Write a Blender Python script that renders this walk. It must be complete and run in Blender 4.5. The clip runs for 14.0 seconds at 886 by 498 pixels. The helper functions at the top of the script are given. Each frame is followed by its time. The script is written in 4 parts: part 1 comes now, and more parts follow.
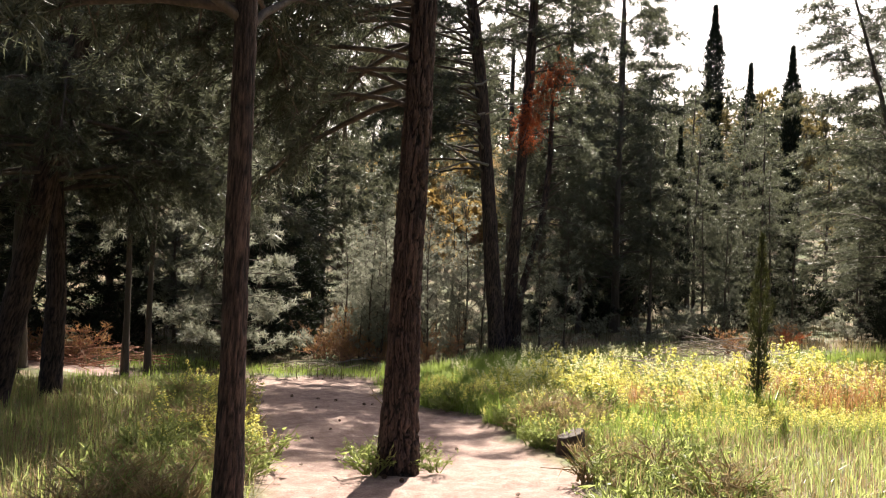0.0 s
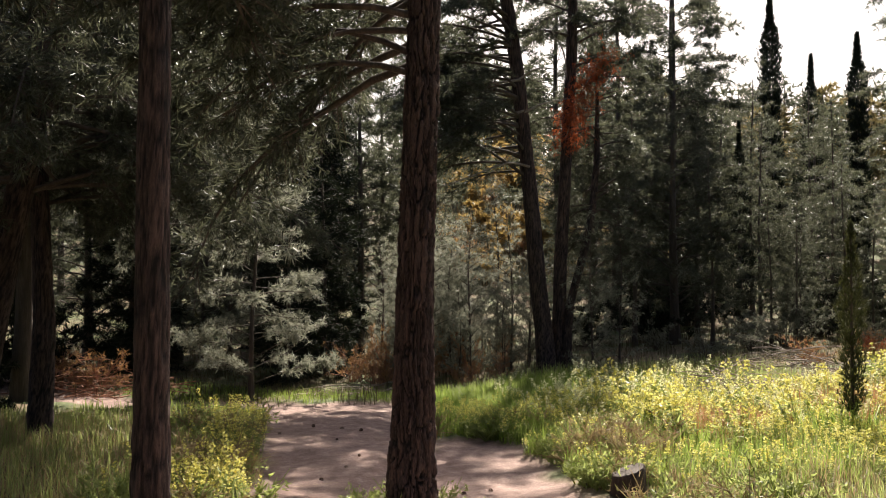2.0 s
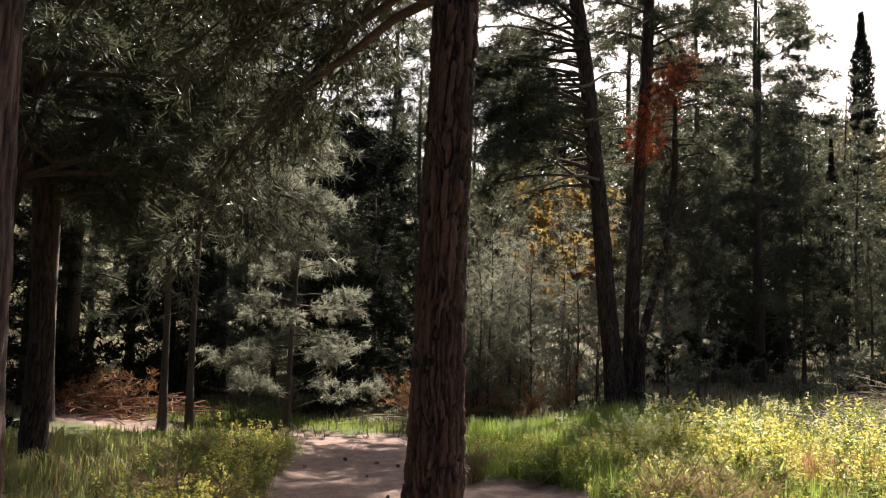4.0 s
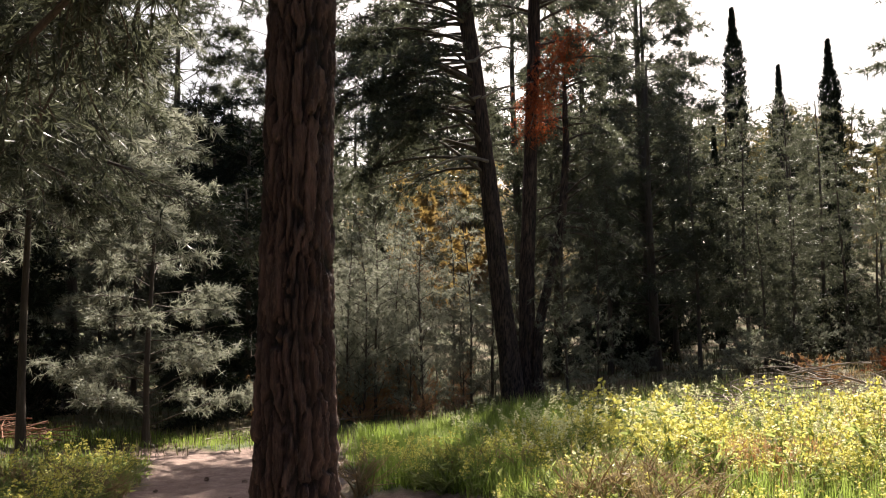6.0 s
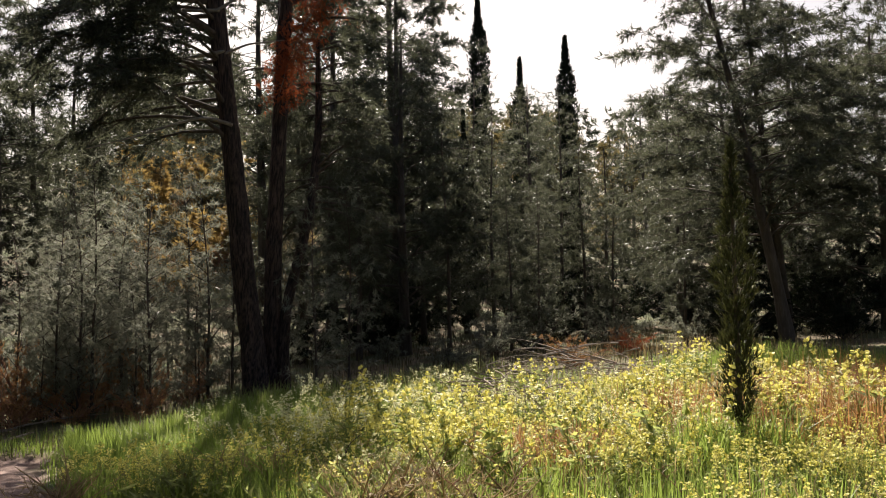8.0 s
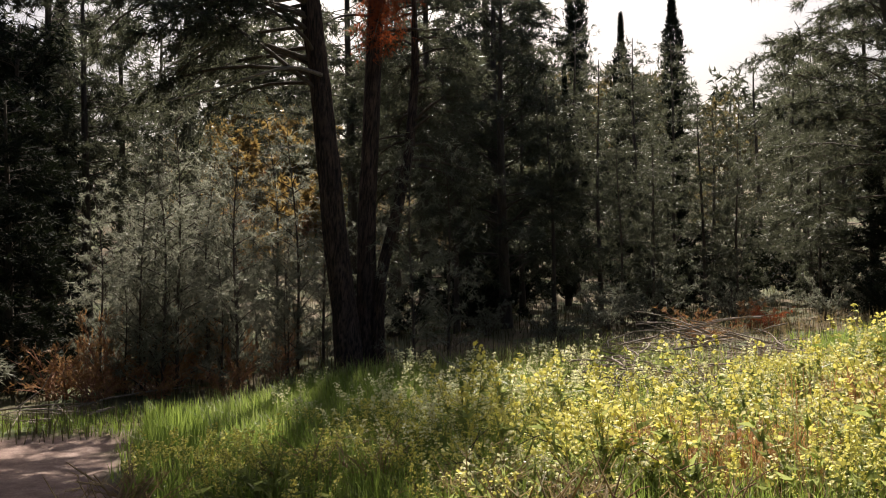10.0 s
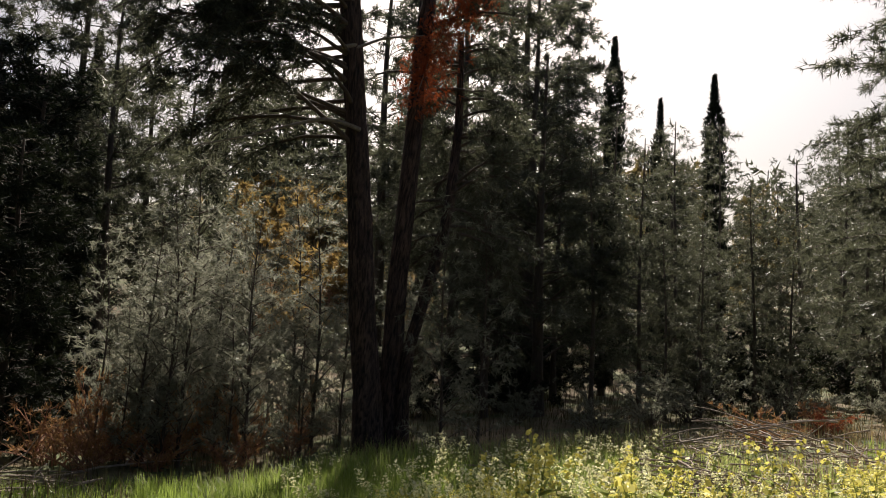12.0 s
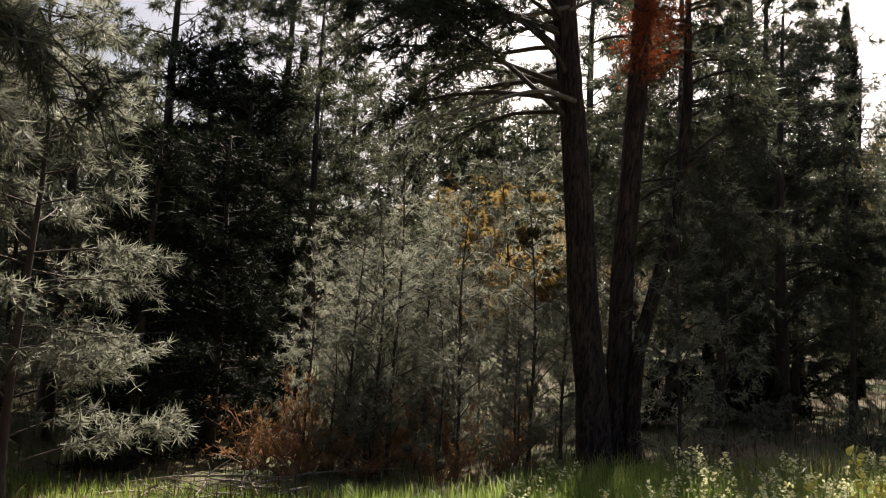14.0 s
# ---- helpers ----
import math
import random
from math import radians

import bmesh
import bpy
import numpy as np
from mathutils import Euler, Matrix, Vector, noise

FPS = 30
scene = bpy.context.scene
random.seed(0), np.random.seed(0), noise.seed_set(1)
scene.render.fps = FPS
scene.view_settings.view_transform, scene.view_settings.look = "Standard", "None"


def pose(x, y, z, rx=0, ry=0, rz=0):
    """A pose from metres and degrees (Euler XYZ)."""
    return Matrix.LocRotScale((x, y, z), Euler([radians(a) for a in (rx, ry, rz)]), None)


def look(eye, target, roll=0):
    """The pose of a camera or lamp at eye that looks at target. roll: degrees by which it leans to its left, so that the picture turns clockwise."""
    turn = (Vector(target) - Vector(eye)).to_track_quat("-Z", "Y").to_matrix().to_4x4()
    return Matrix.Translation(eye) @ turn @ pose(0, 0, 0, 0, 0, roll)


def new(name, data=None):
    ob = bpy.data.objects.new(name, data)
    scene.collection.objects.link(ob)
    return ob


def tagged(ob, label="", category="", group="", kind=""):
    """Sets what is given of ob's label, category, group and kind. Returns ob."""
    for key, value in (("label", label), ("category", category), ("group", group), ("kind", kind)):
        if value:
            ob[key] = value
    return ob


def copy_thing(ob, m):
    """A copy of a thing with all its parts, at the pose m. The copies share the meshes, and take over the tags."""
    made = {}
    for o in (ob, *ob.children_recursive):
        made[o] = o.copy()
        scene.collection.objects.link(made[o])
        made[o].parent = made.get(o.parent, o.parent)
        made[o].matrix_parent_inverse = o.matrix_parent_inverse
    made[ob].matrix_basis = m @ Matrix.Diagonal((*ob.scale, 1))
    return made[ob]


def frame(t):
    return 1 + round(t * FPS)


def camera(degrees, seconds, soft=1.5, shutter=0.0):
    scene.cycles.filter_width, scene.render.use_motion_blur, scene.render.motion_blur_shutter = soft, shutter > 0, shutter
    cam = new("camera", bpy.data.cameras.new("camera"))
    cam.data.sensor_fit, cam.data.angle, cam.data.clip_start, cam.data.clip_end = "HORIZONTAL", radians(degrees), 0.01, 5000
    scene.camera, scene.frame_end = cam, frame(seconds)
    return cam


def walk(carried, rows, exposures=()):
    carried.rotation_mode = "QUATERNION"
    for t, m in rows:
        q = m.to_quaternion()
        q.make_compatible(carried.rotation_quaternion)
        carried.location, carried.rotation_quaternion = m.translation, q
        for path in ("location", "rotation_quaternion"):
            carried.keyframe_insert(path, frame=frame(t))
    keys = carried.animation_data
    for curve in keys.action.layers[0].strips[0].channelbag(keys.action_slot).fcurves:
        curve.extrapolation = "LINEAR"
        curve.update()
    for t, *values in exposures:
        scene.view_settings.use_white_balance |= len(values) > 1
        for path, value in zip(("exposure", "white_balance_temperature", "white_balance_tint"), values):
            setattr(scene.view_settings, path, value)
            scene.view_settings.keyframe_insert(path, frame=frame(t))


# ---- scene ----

# ================= camera and walk =================
cam = camera(55.5, 14.0, 1.0)
# seconds, x, y, z, tilt, lean, turn
PATH = [
    (0, -1.063, -5.516, 2.576, 90.544, -2.065, -7.048),
    (0.5, -0.971, -5.007, 2.499, 92.305, -1.545, -4.302),
    (1, -0.809, -4.502, 2.466, 94.577, -1.208, -4.891),
    (1.5, -0.615, -4.049, 2.442, 91.738, -2.952, -3.136),
    (2, -0.450, -3.586, 2.412, 91.671, -0.107, -3.407),
    (2.5, -0.276, -3.096, 2.337, 92.709, -1.009, 0.795),
    (3, -0.179, -2.647, 2.314, 92.939, -1.366, 1.405),
    (5.5, 0.000, -0.000, 1.728, 95.500, -0.353, -1.352),
    (6, 0.030, 0.328, 1.734, 94.561, 0.969, -6.414),
    (6.5, 0.079, 0.682, 1.690, 96.082, 0.083, -7.670),
    (7, 0.146, 1.056, 1.666, 94.435, 2.335, -18.996),
    (9.5, 0.390, 3.503, 1.621, 92.475, 0.670, -25.248),
    (10, 0.494, 3.904, 1.556, 91.497, 0.853, -18.229),
    (10.5, 0.521, 4.276, 1.530, 92.721, -0.143, -16.869),
    (11, 0.600, 4.617, 1.504, 93.176, 0.515, -17.879),
    (11.5, 0.618, 5.011, 1.464, 95.308, -3.050, -15.459),
    (12, 0.622, 5.372, 1.438, 97.047, -2.587, -17.160),
    (12.5, 0.716, 5.770, 1.348, 94.642, -1.879, -17.148),
    (13, 0.696, 6.205, 1.311, 92.187, -2.569, -11.680),
    (13.5, 0.666, 6.642, 1.277, 93.811, -0.180, -9.622),
    (14, 0.622, 7.158, 1.264, 97.044, -2.779, -3.707),
]
EXPOSURE = [(t, stops, 6400, 12) for t, stops in ((0, 1.82), (1.5, 1.5), (3, 1.42), (5.5, 1.55), (7, 1.26), (9.5, 0.97), (12.5, 0.83), (14, 1.12))]
walk(cam, [(t, pose(*row)) for t, *row in PATH], EXPOSURE)

# ================= light =================
SUN_ELEVATION, SUN_AZIMUTH = radians(44), radians(20)      # azimuth: from +y towards +x
world = bpy.data.worlds.new("sky")
scene.world = world
world.use_nodes = True
wn, wl = world.node_tree.nodes, world.node_tree.links
sky = wn.new("ShaderNodeTexSky")
sky.sky_type, sky.sun_disc = "NISHITA", False
sky.sun_elevation, sky.sun_rotation = SUN_ELEVATION, SUN_AZIMUTH
sky.air_density, sky.dust_density, sky.ozone_density = 1.0, 6.0, 0.8
wl.new(sky.outputs[0], wn["Background"].inputs[0])
wn["Background"].inputs[1].default_value = 0.05
sun_data = bpy.data.lights.new("sun", "SUN")
sun_data.energy, sun_data.angle, sun_data.color = 5.0, radians(0.6), (1.0, 0.9, 0.76)
sun = new("sun", sun_data)
sun_from = Vector((math.sin(SUN_AZIMUTH) * math.cos(SUN_ELEVATION), math.cos(SUN_AZIMUTH) * math.cos(SUN_ELEVATION), math.sin(SUN_ELEVATION)))
sun.matrix_world = look(sun_from * 60, (0, 0, 0))


# ================= materials =================
def material(name):
    m = bpy.data.materials.new(name)
    m.use_nodes = True
    nt = m.node_tree
    nt.nodes.clear()
    return m, nt.nodes, nt.links


def ramp(nodes, links, source, stops):
    r = nodes.new("ShaderNodeValToRGB")
    el = r.color_ramp.elements
    while len(el) < len(stops):
        el.new(0.5)
    for e, (p, c) in zip(el, stops):
        e.position, e.color = p, (*c, 1)
    links.new(source, r.inputs[0])
    return r.outputs[0]


def noise_node(nodes, links, scale, detail=4, rough=0.6, vector=None):
    n = nodes.new("ShaderNodeTexNoise")
    n.inputs["Scale"].default_value, n.inputs["Detail"].default_value, n.inputs["Roughness"].default_value = scale, detail, rough
    if vector is not None:
        links.new(vector, n.inputs["Vector"])
    return n.outputs["Fac"]


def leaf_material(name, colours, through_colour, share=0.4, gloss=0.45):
    """Thin leaves or needles: each island has its own shade, light and dark clumps are painted in, and light shines
    through.
    """
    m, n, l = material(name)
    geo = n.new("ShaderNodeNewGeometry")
    # position noise paints lit and shaded clumps into the leaf colour
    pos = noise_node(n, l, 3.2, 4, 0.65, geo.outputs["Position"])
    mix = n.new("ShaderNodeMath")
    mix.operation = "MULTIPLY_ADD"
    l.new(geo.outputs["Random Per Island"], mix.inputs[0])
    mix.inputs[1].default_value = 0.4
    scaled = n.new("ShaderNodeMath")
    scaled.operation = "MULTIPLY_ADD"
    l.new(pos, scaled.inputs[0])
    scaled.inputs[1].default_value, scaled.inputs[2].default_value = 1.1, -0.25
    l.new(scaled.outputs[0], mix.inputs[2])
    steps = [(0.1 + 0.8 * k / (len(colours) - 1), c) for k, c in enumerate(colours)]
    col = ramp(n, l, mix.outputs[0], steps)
    b = n.new("ShaderNodeBsdfPrincipled")
    l.new(col, b.inputs["Base Color"])
    b.inputs["Roughness"].default_value = gloss
    b.inputs["Specular IOR Level"].default_value = 0.25
    tr = n.new("ShaderNodeBsdfTranslucent")
    tint = n.new("ShaderNodeMix")
    tint.data_type, tint.blend_type = "RGBA", "MIX"
    tint.inputs[0].default_value = 0.6
    l.new(col, tint.inputs[6])
    tint.inputs[7].default_value = (*through_colour, 1)
    l.new(tint.outputs[2], tr.inputs[0])
    ms = n.new("ShaderNodeMixShader")
    ms.inputs[0].default_value = share
    l.new(b.outputs[0], ms.inputs[1])
    l.new(tr.outputs[0], ms.inputs[2])
    out = n.new("ShaderNodeOutputMaterial")
    l.new(ms.outputs[0], out.inputs[0])
    return m


def rough_material(name, stops, scale=6.0, stretch=(1, 1, 1), bump=0.4, rough=0.9, fine=40.0):
    """A matt natural surface: two scales of noise in colour, and relief."""
    m, n, l = material(name)
    tc = n.new("ShaderNodeTexCoord")
    mp = n.new("ShaderNodeMapping")
    mp.inputs["Scale"].default_value = stretch
    l.new(tc.outputs["Object"], mp.inputs[0])
    a = noise_node(n, l, scale, 6, 0.65, mp.outputs[0])
    f = noise_node(n, l, fine, 4, 0.7, mp.outputs[0])
    add = n.new("ShaderNodeMath")
    add.operation = "MULTIPLY_ADD"
    l.new(f, add.inputs[0])
    add.inputs[1].default_value = 0.4
    half = n.new("ShaderNodeMath")
    half.operation = "MULTIPLY"
    l.new(a, half.inputs[0])
    half.inputs[1].default_value = 0.6
    l.new(half.outputs[0], add.inputs[2])
    col = ramp(n, l, add.outputs[0], stops)
    b = n.new("ShaderNodeBsdfPrincipled")
    l.new(col, b.inputs["Base Color"])
    b.inputs["Roughness"].default_value = rough
    bm = n.new("ShaderNodeBump")
    bm.inputs["Strength"].default_value, bm.inputs["Distance"].default_value = bump, 0.02
    l.new(add.outputs[0], bm.inputs["Height"])
    l.new(bm.outputs[0], b.inputs["Normal"])
    out = n.new("ShaderNodeOutputMaterial")
    l.new(b.outputs[0], out.inputs[0])
    return m


def bark_material(name, deep, plate, pale):
    """Bark: the attribute 'relief' is 0 in the cracks and 1 on the plates. The shade inside the cracks is painted as
    near-black.
    """
    m, n, l = material(name)
    at = n.new("ShaderNodeAttribute")
    at.attribute_name = "relief"
    tc = n.new("ShaderNodeTexCoord")
    mp = n.new("ShaderNodeMapping")
    mp.inputs["Scale"].default_value = (1, 1, 0.22)
    l.new(tc.outputs["Object"], mp.inputs[0])
    big = noise_node(n, l, 9, 5, 0.6, mp.outputs[0])
    fine = noise_node(n, l, 70, 6, 0.75, mp.outputs[0])
    mul = n.new("ShaderNodeMath")
    mul.operation = "MULTIPLY_ADD"
    l.new(fine, mul.inputs[0])
    mul.inputs[1].default_value = 0.5
    sub = n.new("ShaderNodeMath")
    sub.operation = "MULTIPLY"
    l.new(big, sub.inputs[0])
    sub.inputs[1].default_value = 0.5
    l.new(sub.outputs[0], mul.inputs[2])
    surf = ramp(n, l, mul.outputs[0], [(0.38, plate), (0.5, tuple(0.5 * (a + b) for a, b in zip(plate, pale))), (0.62, pale)])
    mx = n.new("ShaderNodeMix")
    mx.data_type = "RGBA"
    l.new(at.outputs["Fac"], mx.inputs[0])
    # crack colour: recess shade painted in, deeper than the relief alone gives
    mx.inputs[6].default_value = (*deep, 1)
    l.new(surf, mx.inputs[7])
    b = n.new("ShaderNodeBsdfPrincipled")
    l.new(mx.outputs[2], b.inputs["Base Color"])
    b.inputs["Roughness"].default_value = 0.88
    bm = n.new("ShaderNodeBump")
    bm.inputs["Strength"].default_value, bm.inputs["Distance"].default_value = 1.0, 0.035
    l.new(mul.outputs[0], bm.inputs["Height"])
    l.new(bm.outputs[0], b.inputs["Normal"])
    out = n.new("ShaderNodeOutputMaterial")
    l.new(b.outputs[0], out.inputs[0])
    return m


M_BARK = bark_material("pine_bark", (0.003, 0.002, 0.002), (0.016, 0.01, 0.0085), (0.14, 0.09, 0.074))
M_BARK_GREY = rough_material("grey_bark", [(0.3, (0.03, 0.023, 0.018)), (0.5, (0.07, 0.054, 0.043)), (0.72, (0.15, 0.122, 0.1))], 8, (1, 1, 0.15), 0.8)
M_TWIG_PALE = rough_material("bare_twig", [(0.3, (0.1, 0.085, 0.07)), (0.7, (0.3, 0.265, 0.225))], 10, (1, 1, 1), 0.4)
# the brightest stop paints sunlit needle tips into the colour
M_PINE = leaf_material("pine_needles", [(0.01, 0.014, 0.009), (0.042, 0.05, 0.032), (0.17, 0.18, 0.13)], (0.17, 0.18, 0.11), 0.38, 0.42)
# pale grey-green needles, lightened further to carry sunlight on the crowns
M_PINE_PALE = leaf_material("sunlit_pale_needles", [(0.024, 0.034, 0.021), (0.125, 0.142, 0.1), (0.38, 0.39, 0.31)], (0.4, 0.4, 0.31), 0.5, 0.42)
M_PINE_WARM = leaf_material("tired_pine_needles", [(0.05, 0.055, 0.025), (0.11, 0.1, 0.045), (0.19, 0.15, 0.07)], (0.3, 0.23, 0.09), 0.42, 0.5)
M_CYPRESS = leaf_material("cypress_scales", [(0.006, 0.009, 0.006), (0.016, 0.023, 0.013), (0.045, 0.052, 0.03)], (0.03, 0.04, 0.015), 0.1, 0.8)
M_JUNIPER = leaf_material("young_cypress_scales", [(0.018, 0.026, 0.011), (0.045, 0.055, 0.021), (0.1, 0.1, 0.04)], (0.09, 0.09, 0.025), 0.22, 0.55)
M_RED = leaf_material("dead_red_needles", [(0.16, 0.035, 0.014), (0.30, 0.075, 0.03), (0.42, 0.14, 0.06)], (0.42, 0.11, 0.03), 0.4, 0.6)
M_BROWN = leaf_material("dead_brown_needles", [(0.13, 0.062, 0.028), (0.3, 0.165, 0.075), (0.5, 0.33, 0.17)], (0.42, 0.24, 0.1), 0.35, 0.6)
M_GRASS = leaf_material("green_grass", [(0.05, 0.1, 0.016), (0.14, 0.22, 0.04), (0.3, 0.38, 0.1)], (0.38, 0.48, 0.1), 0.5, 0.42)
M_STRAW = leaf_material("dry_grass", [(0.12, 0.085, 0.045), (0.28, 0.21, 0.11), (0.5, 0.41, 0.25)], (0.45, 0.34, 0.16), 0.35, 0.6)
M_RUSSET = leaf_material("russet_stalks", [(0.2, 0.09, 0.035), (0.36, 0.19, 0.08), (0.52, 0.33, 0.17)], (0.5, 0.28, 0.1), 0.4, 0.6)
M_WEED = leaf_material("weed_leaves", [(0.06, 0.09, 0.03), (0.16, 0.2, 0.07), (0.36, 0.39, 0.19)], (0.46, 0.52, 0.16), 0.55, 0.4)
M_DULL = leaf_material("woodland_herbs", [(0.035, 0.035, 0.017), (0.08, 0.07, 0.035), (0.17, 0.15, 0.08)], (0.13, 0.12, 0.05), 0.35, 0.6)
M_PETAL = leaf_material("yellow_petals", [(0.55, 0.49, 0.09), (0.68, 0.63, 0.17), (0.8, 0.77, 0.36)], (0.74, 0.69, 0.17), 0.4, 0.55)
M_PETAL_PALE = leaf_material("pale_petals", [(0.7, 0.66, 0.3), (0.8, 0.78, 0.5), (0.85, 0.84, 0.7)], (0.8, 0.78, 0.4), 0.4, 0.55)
# gold leaf colour that carries the sun glow of the far slope
M_GOLD = leaf_material("golden_glow_leaves", [(0.17, 0.12, 0.035), (0.32, 0.22, 0.08), (0.45, 0.33, 0.15)], (0.45, 0.32, 0.1), 0.4, 0.5)
M_STICK = rough_material("dead_stick", [(0.3, (0.12, 0.09, 0.07)), (0.5, (0.26, 0.21, 0.17)), (0.72, (0.45, 0.4, 0.35))], 12, (1, 1, 1), 0.5)
M_ROTTEN = rough_material("rotten_bark", [(0.3, (0.015, 0.01, 0.008)), (0.5, (0.05, 0.033, 0.024)), (0.72, (0.12, 0.085, 0.06))], 14, (1, 1, 0.3), 1.0)
M_STICK_RED = rough_material("reddish_stick", [(0.3, (0.14, 0.06, 0.035)), (0.5, (0.28, 0.13, 0.08)), (0.72, (0.44, 0.27, 0.18))], 12, (1, 1, 1), 0.5)
M_CONE = rough_material("pine_cone_scales", [(0.3, (0.05, 0.03, 0.02)), (0.7, (0.16, 0.1, 0.065))], 30, (1, 1, 1), 0.8)
M_STONE = rough_material("pale_stone", [(0.3, (0.3, 0.25, 0.2)), (0.7, (0.5, 0.45, 0.4))], 14, (1, 1, 1), 0.5)


def ground_material():
    """Soil by the attribute 'path' (1 on the trodden track), litter and moss elsewhere."""
    m, n, l = material("woodland_soil")
    at = n.new("ShaderNodeAttribute")
    at.attribute_name = "path"
    geo = n.new("ShaderNodeNewGeometry")
    big = noise_node(n, l, 0.7, 5, 0.6, geo.outputs["Position"])
    mid = noise_node(n, l, 5.0, 6, 0.65, geo.outputs["Position"])
    fine = noise_node(n, l, 45.0, 5, 0.75, geo.outputs["Position"])
    s = n.new("ShaderNodeMath")
    s.operation = "MULTIPLY_ADD"
    l.new(mid, s.inputs[0])
    s.inputs[1].default_value = 0.5
    h = n.new("ShaderNodeMath")
    h.operation = "MULTIPLY"
    l.new(fine, h.inputs[0])
    h.inputs[1].default_value = 0.5
    l.new(h.outputs[0], s.inputs[2])
    dirt = ramp(n, l, s.outputs[0], [(0.3, (0.1, 0.055, 0.043)), (0.44, (0.19, 0.122, 0.1)), (0.54, (0.27, 0.185, 0.155)), (0.67, (0.42, 0.33, 0.29))])
    litter = ramp(n, l, s.outputs[0], [(0.3, (0.05, 0.035, 0.02)), (0.48, (0.12, 0.085, 0.045)), (0.7, (0.24, 0.18, 0.1))])
    green = ramp(n, l, s.outputs[0], [(0.3, (0.03, 0.05, 0.015)), (0.7, (0.13, 0.15, 0.05))])
    g = n.new("ShaderNodeMix")
    g.data_type = "RGBA"
    l.new(ramp(n, l, big, [(0.42, (0, 0, 0)), (0.6, (1, 1, 1))]), g.inputs[0])
    l.new(litter, g.inputs[6])
    l.new(green, g.inputs[7])
    p = n.new("ShaderNodeMix")
    p.data_type = "RGBA"
    l.new(at.outputs["Fac"], p.inputs[0])
    l.new(g.outputs[2], p.inputs[6])
    l.new(dirt, p.inputs[7])
    b = n.new("ShaderNodeBsdfPrincipled")
    l.new(p.outputs[2], b.inputs["Base Color"])
    b.inputs["Roughness"].default_value = 0.95
    bm = n.new("ShaderNodeBump")
    bm.inputs["Strength"].default_value, bm.inputs["Distance"].default_value = 0.6, 0.03
    l.new(s.outputs[0], bm.inputs["Height"])
    l.new(bm.outputs[0], b.inputs["Normal"])
    out = n.new("ShaderNodeOutputMaterial")
    l.new(b.outputs[0], out.inputs[0])
    return m


# ================= mesh helpers =================
rng = np.random.default_rng(7)


def mesh_from(name, verts, faces, mat, smooth=False):
    """A mesh out of an array of places and an array of faces with equal corner counts."""
    verts, faces = np.asarray(verts, np.float32), np.asarray(faces, np.int32)
    me = bpy.data.meshes.new(name)
    me.vertices.add(len(verts))
    me.vertices.foreach_set("co", verts.ravel())
    k = faces.shape[1]
    me.loops.add(faces.size)
    me.loops.foreach_set("vertex_index", faces.ravel())
    me.polygons.add(len(faces))
    me.polygons.foreach_set("loop_start", np.arange(0, faces.size, k, dtype=np.int32))
    me.polygons.foreach_set("use_smooth", np.full(len(faces), smooth))
    me.update(calc_edges=True)
    me.materials.append(mat)
    return me


def part(name, me, parent, label=""):
    ob = new(name, me)
    ob.parent = parent
    if label:
        ob["label"] = label
    return ob


def thing(name, at=(0, 0, 0), turn=0.0, scale=1.0):
    ob = new(name)
    ob.location, ob.rotation_euler, ob.scale = at, (0, 0, turn), (scale,) * 3
    return ob


def unit(v):
    return v / np.maximum(np.linalg.norm(v, axis=-1, keepdims=True), 1e-9)


def tubes(lines, sides=5):
    """Tapered tubes: lines is a list of (places, radii)."""
    vs, fs, base = [], [], 0
    ang = np.arange(sides) * 2 * np.pi / sides
    for pts, rad in lines:
        pts, rad = np.asarray(pts, float), np.asarray(rad, float)
        d = unit(np.gradient(pts, axis=0))
        up = np.where(np.abs(d[:, 2:]) > 0.9, [[1.0, 0, 0]], [[0, 0, 1.0]])
        a = unit(np.cross(d, up))
        b = np.cross(d, a)
        ring = pts[:, None] + rad[:, None, None] * (np.cos(ang)[None, :, None] * a[:, None] + np.sin(ang)[None, :, None] * b[:, None])
        vs.append(ring.reshape(-1, 3))
        n = len(pts)
        i, j = np.meshgrid(np.arange(n - 1), np.arange(sides), indexing="ij")
        q = np.stack([i * sides + j, i * sides + (j + 1) % sides, (i + 1) * sides + (j + 1) % sides, (i + 1) * sides + j], -1)
        fs.append(q.reshape(-1, 4) + base)
        base += n * sides
    return np.concatenate(vs), np.concatenate(fs)


def join(a, b):
    return np.concatenate([a[0], b[0]]), np.concatenate([a[1], b[1] + len(a[0])])


def blades(at, axis, count, length, width, spread, r):
    """Thin pointed blades: count of them round each place, along axis and spread out from it."""
    n = len(at) * count
    if np.ndim(length):
        length = np.repeat(length, count)
    c = np.repeat(at, count, 0)
    d = unit(np.repeat(axis, count, 0) + spread * r.normal(size=(n, 3)))
    side = unit(np.cross(d, r.normal(size=(n, 3))))
    ln = (length * r.uniform(0.6, 1.25, n))[:, None]
    w = (width * r.uniform(0.7, 1.3, n))[:, None]
    v = np.stack([c - side * w / 2, c + side * w / 2, c + d * ln], 1).reshape(-1, 3)
    return v, np.arange(3 * n).reshape(-1, 3)


def smooth(x, a, b):
    t = np.clip((x - a) / (b - a), 0, 1)
    return t * t * (3 - 2 * t)


# ================= the lie of the land =================
SLOPE_Y = np.array([-400, -60, -20, -5.5, -2.65, 0, 2, 4.7, 7.2, 12, 18, 30, 42, 60, 90, 140, 400])
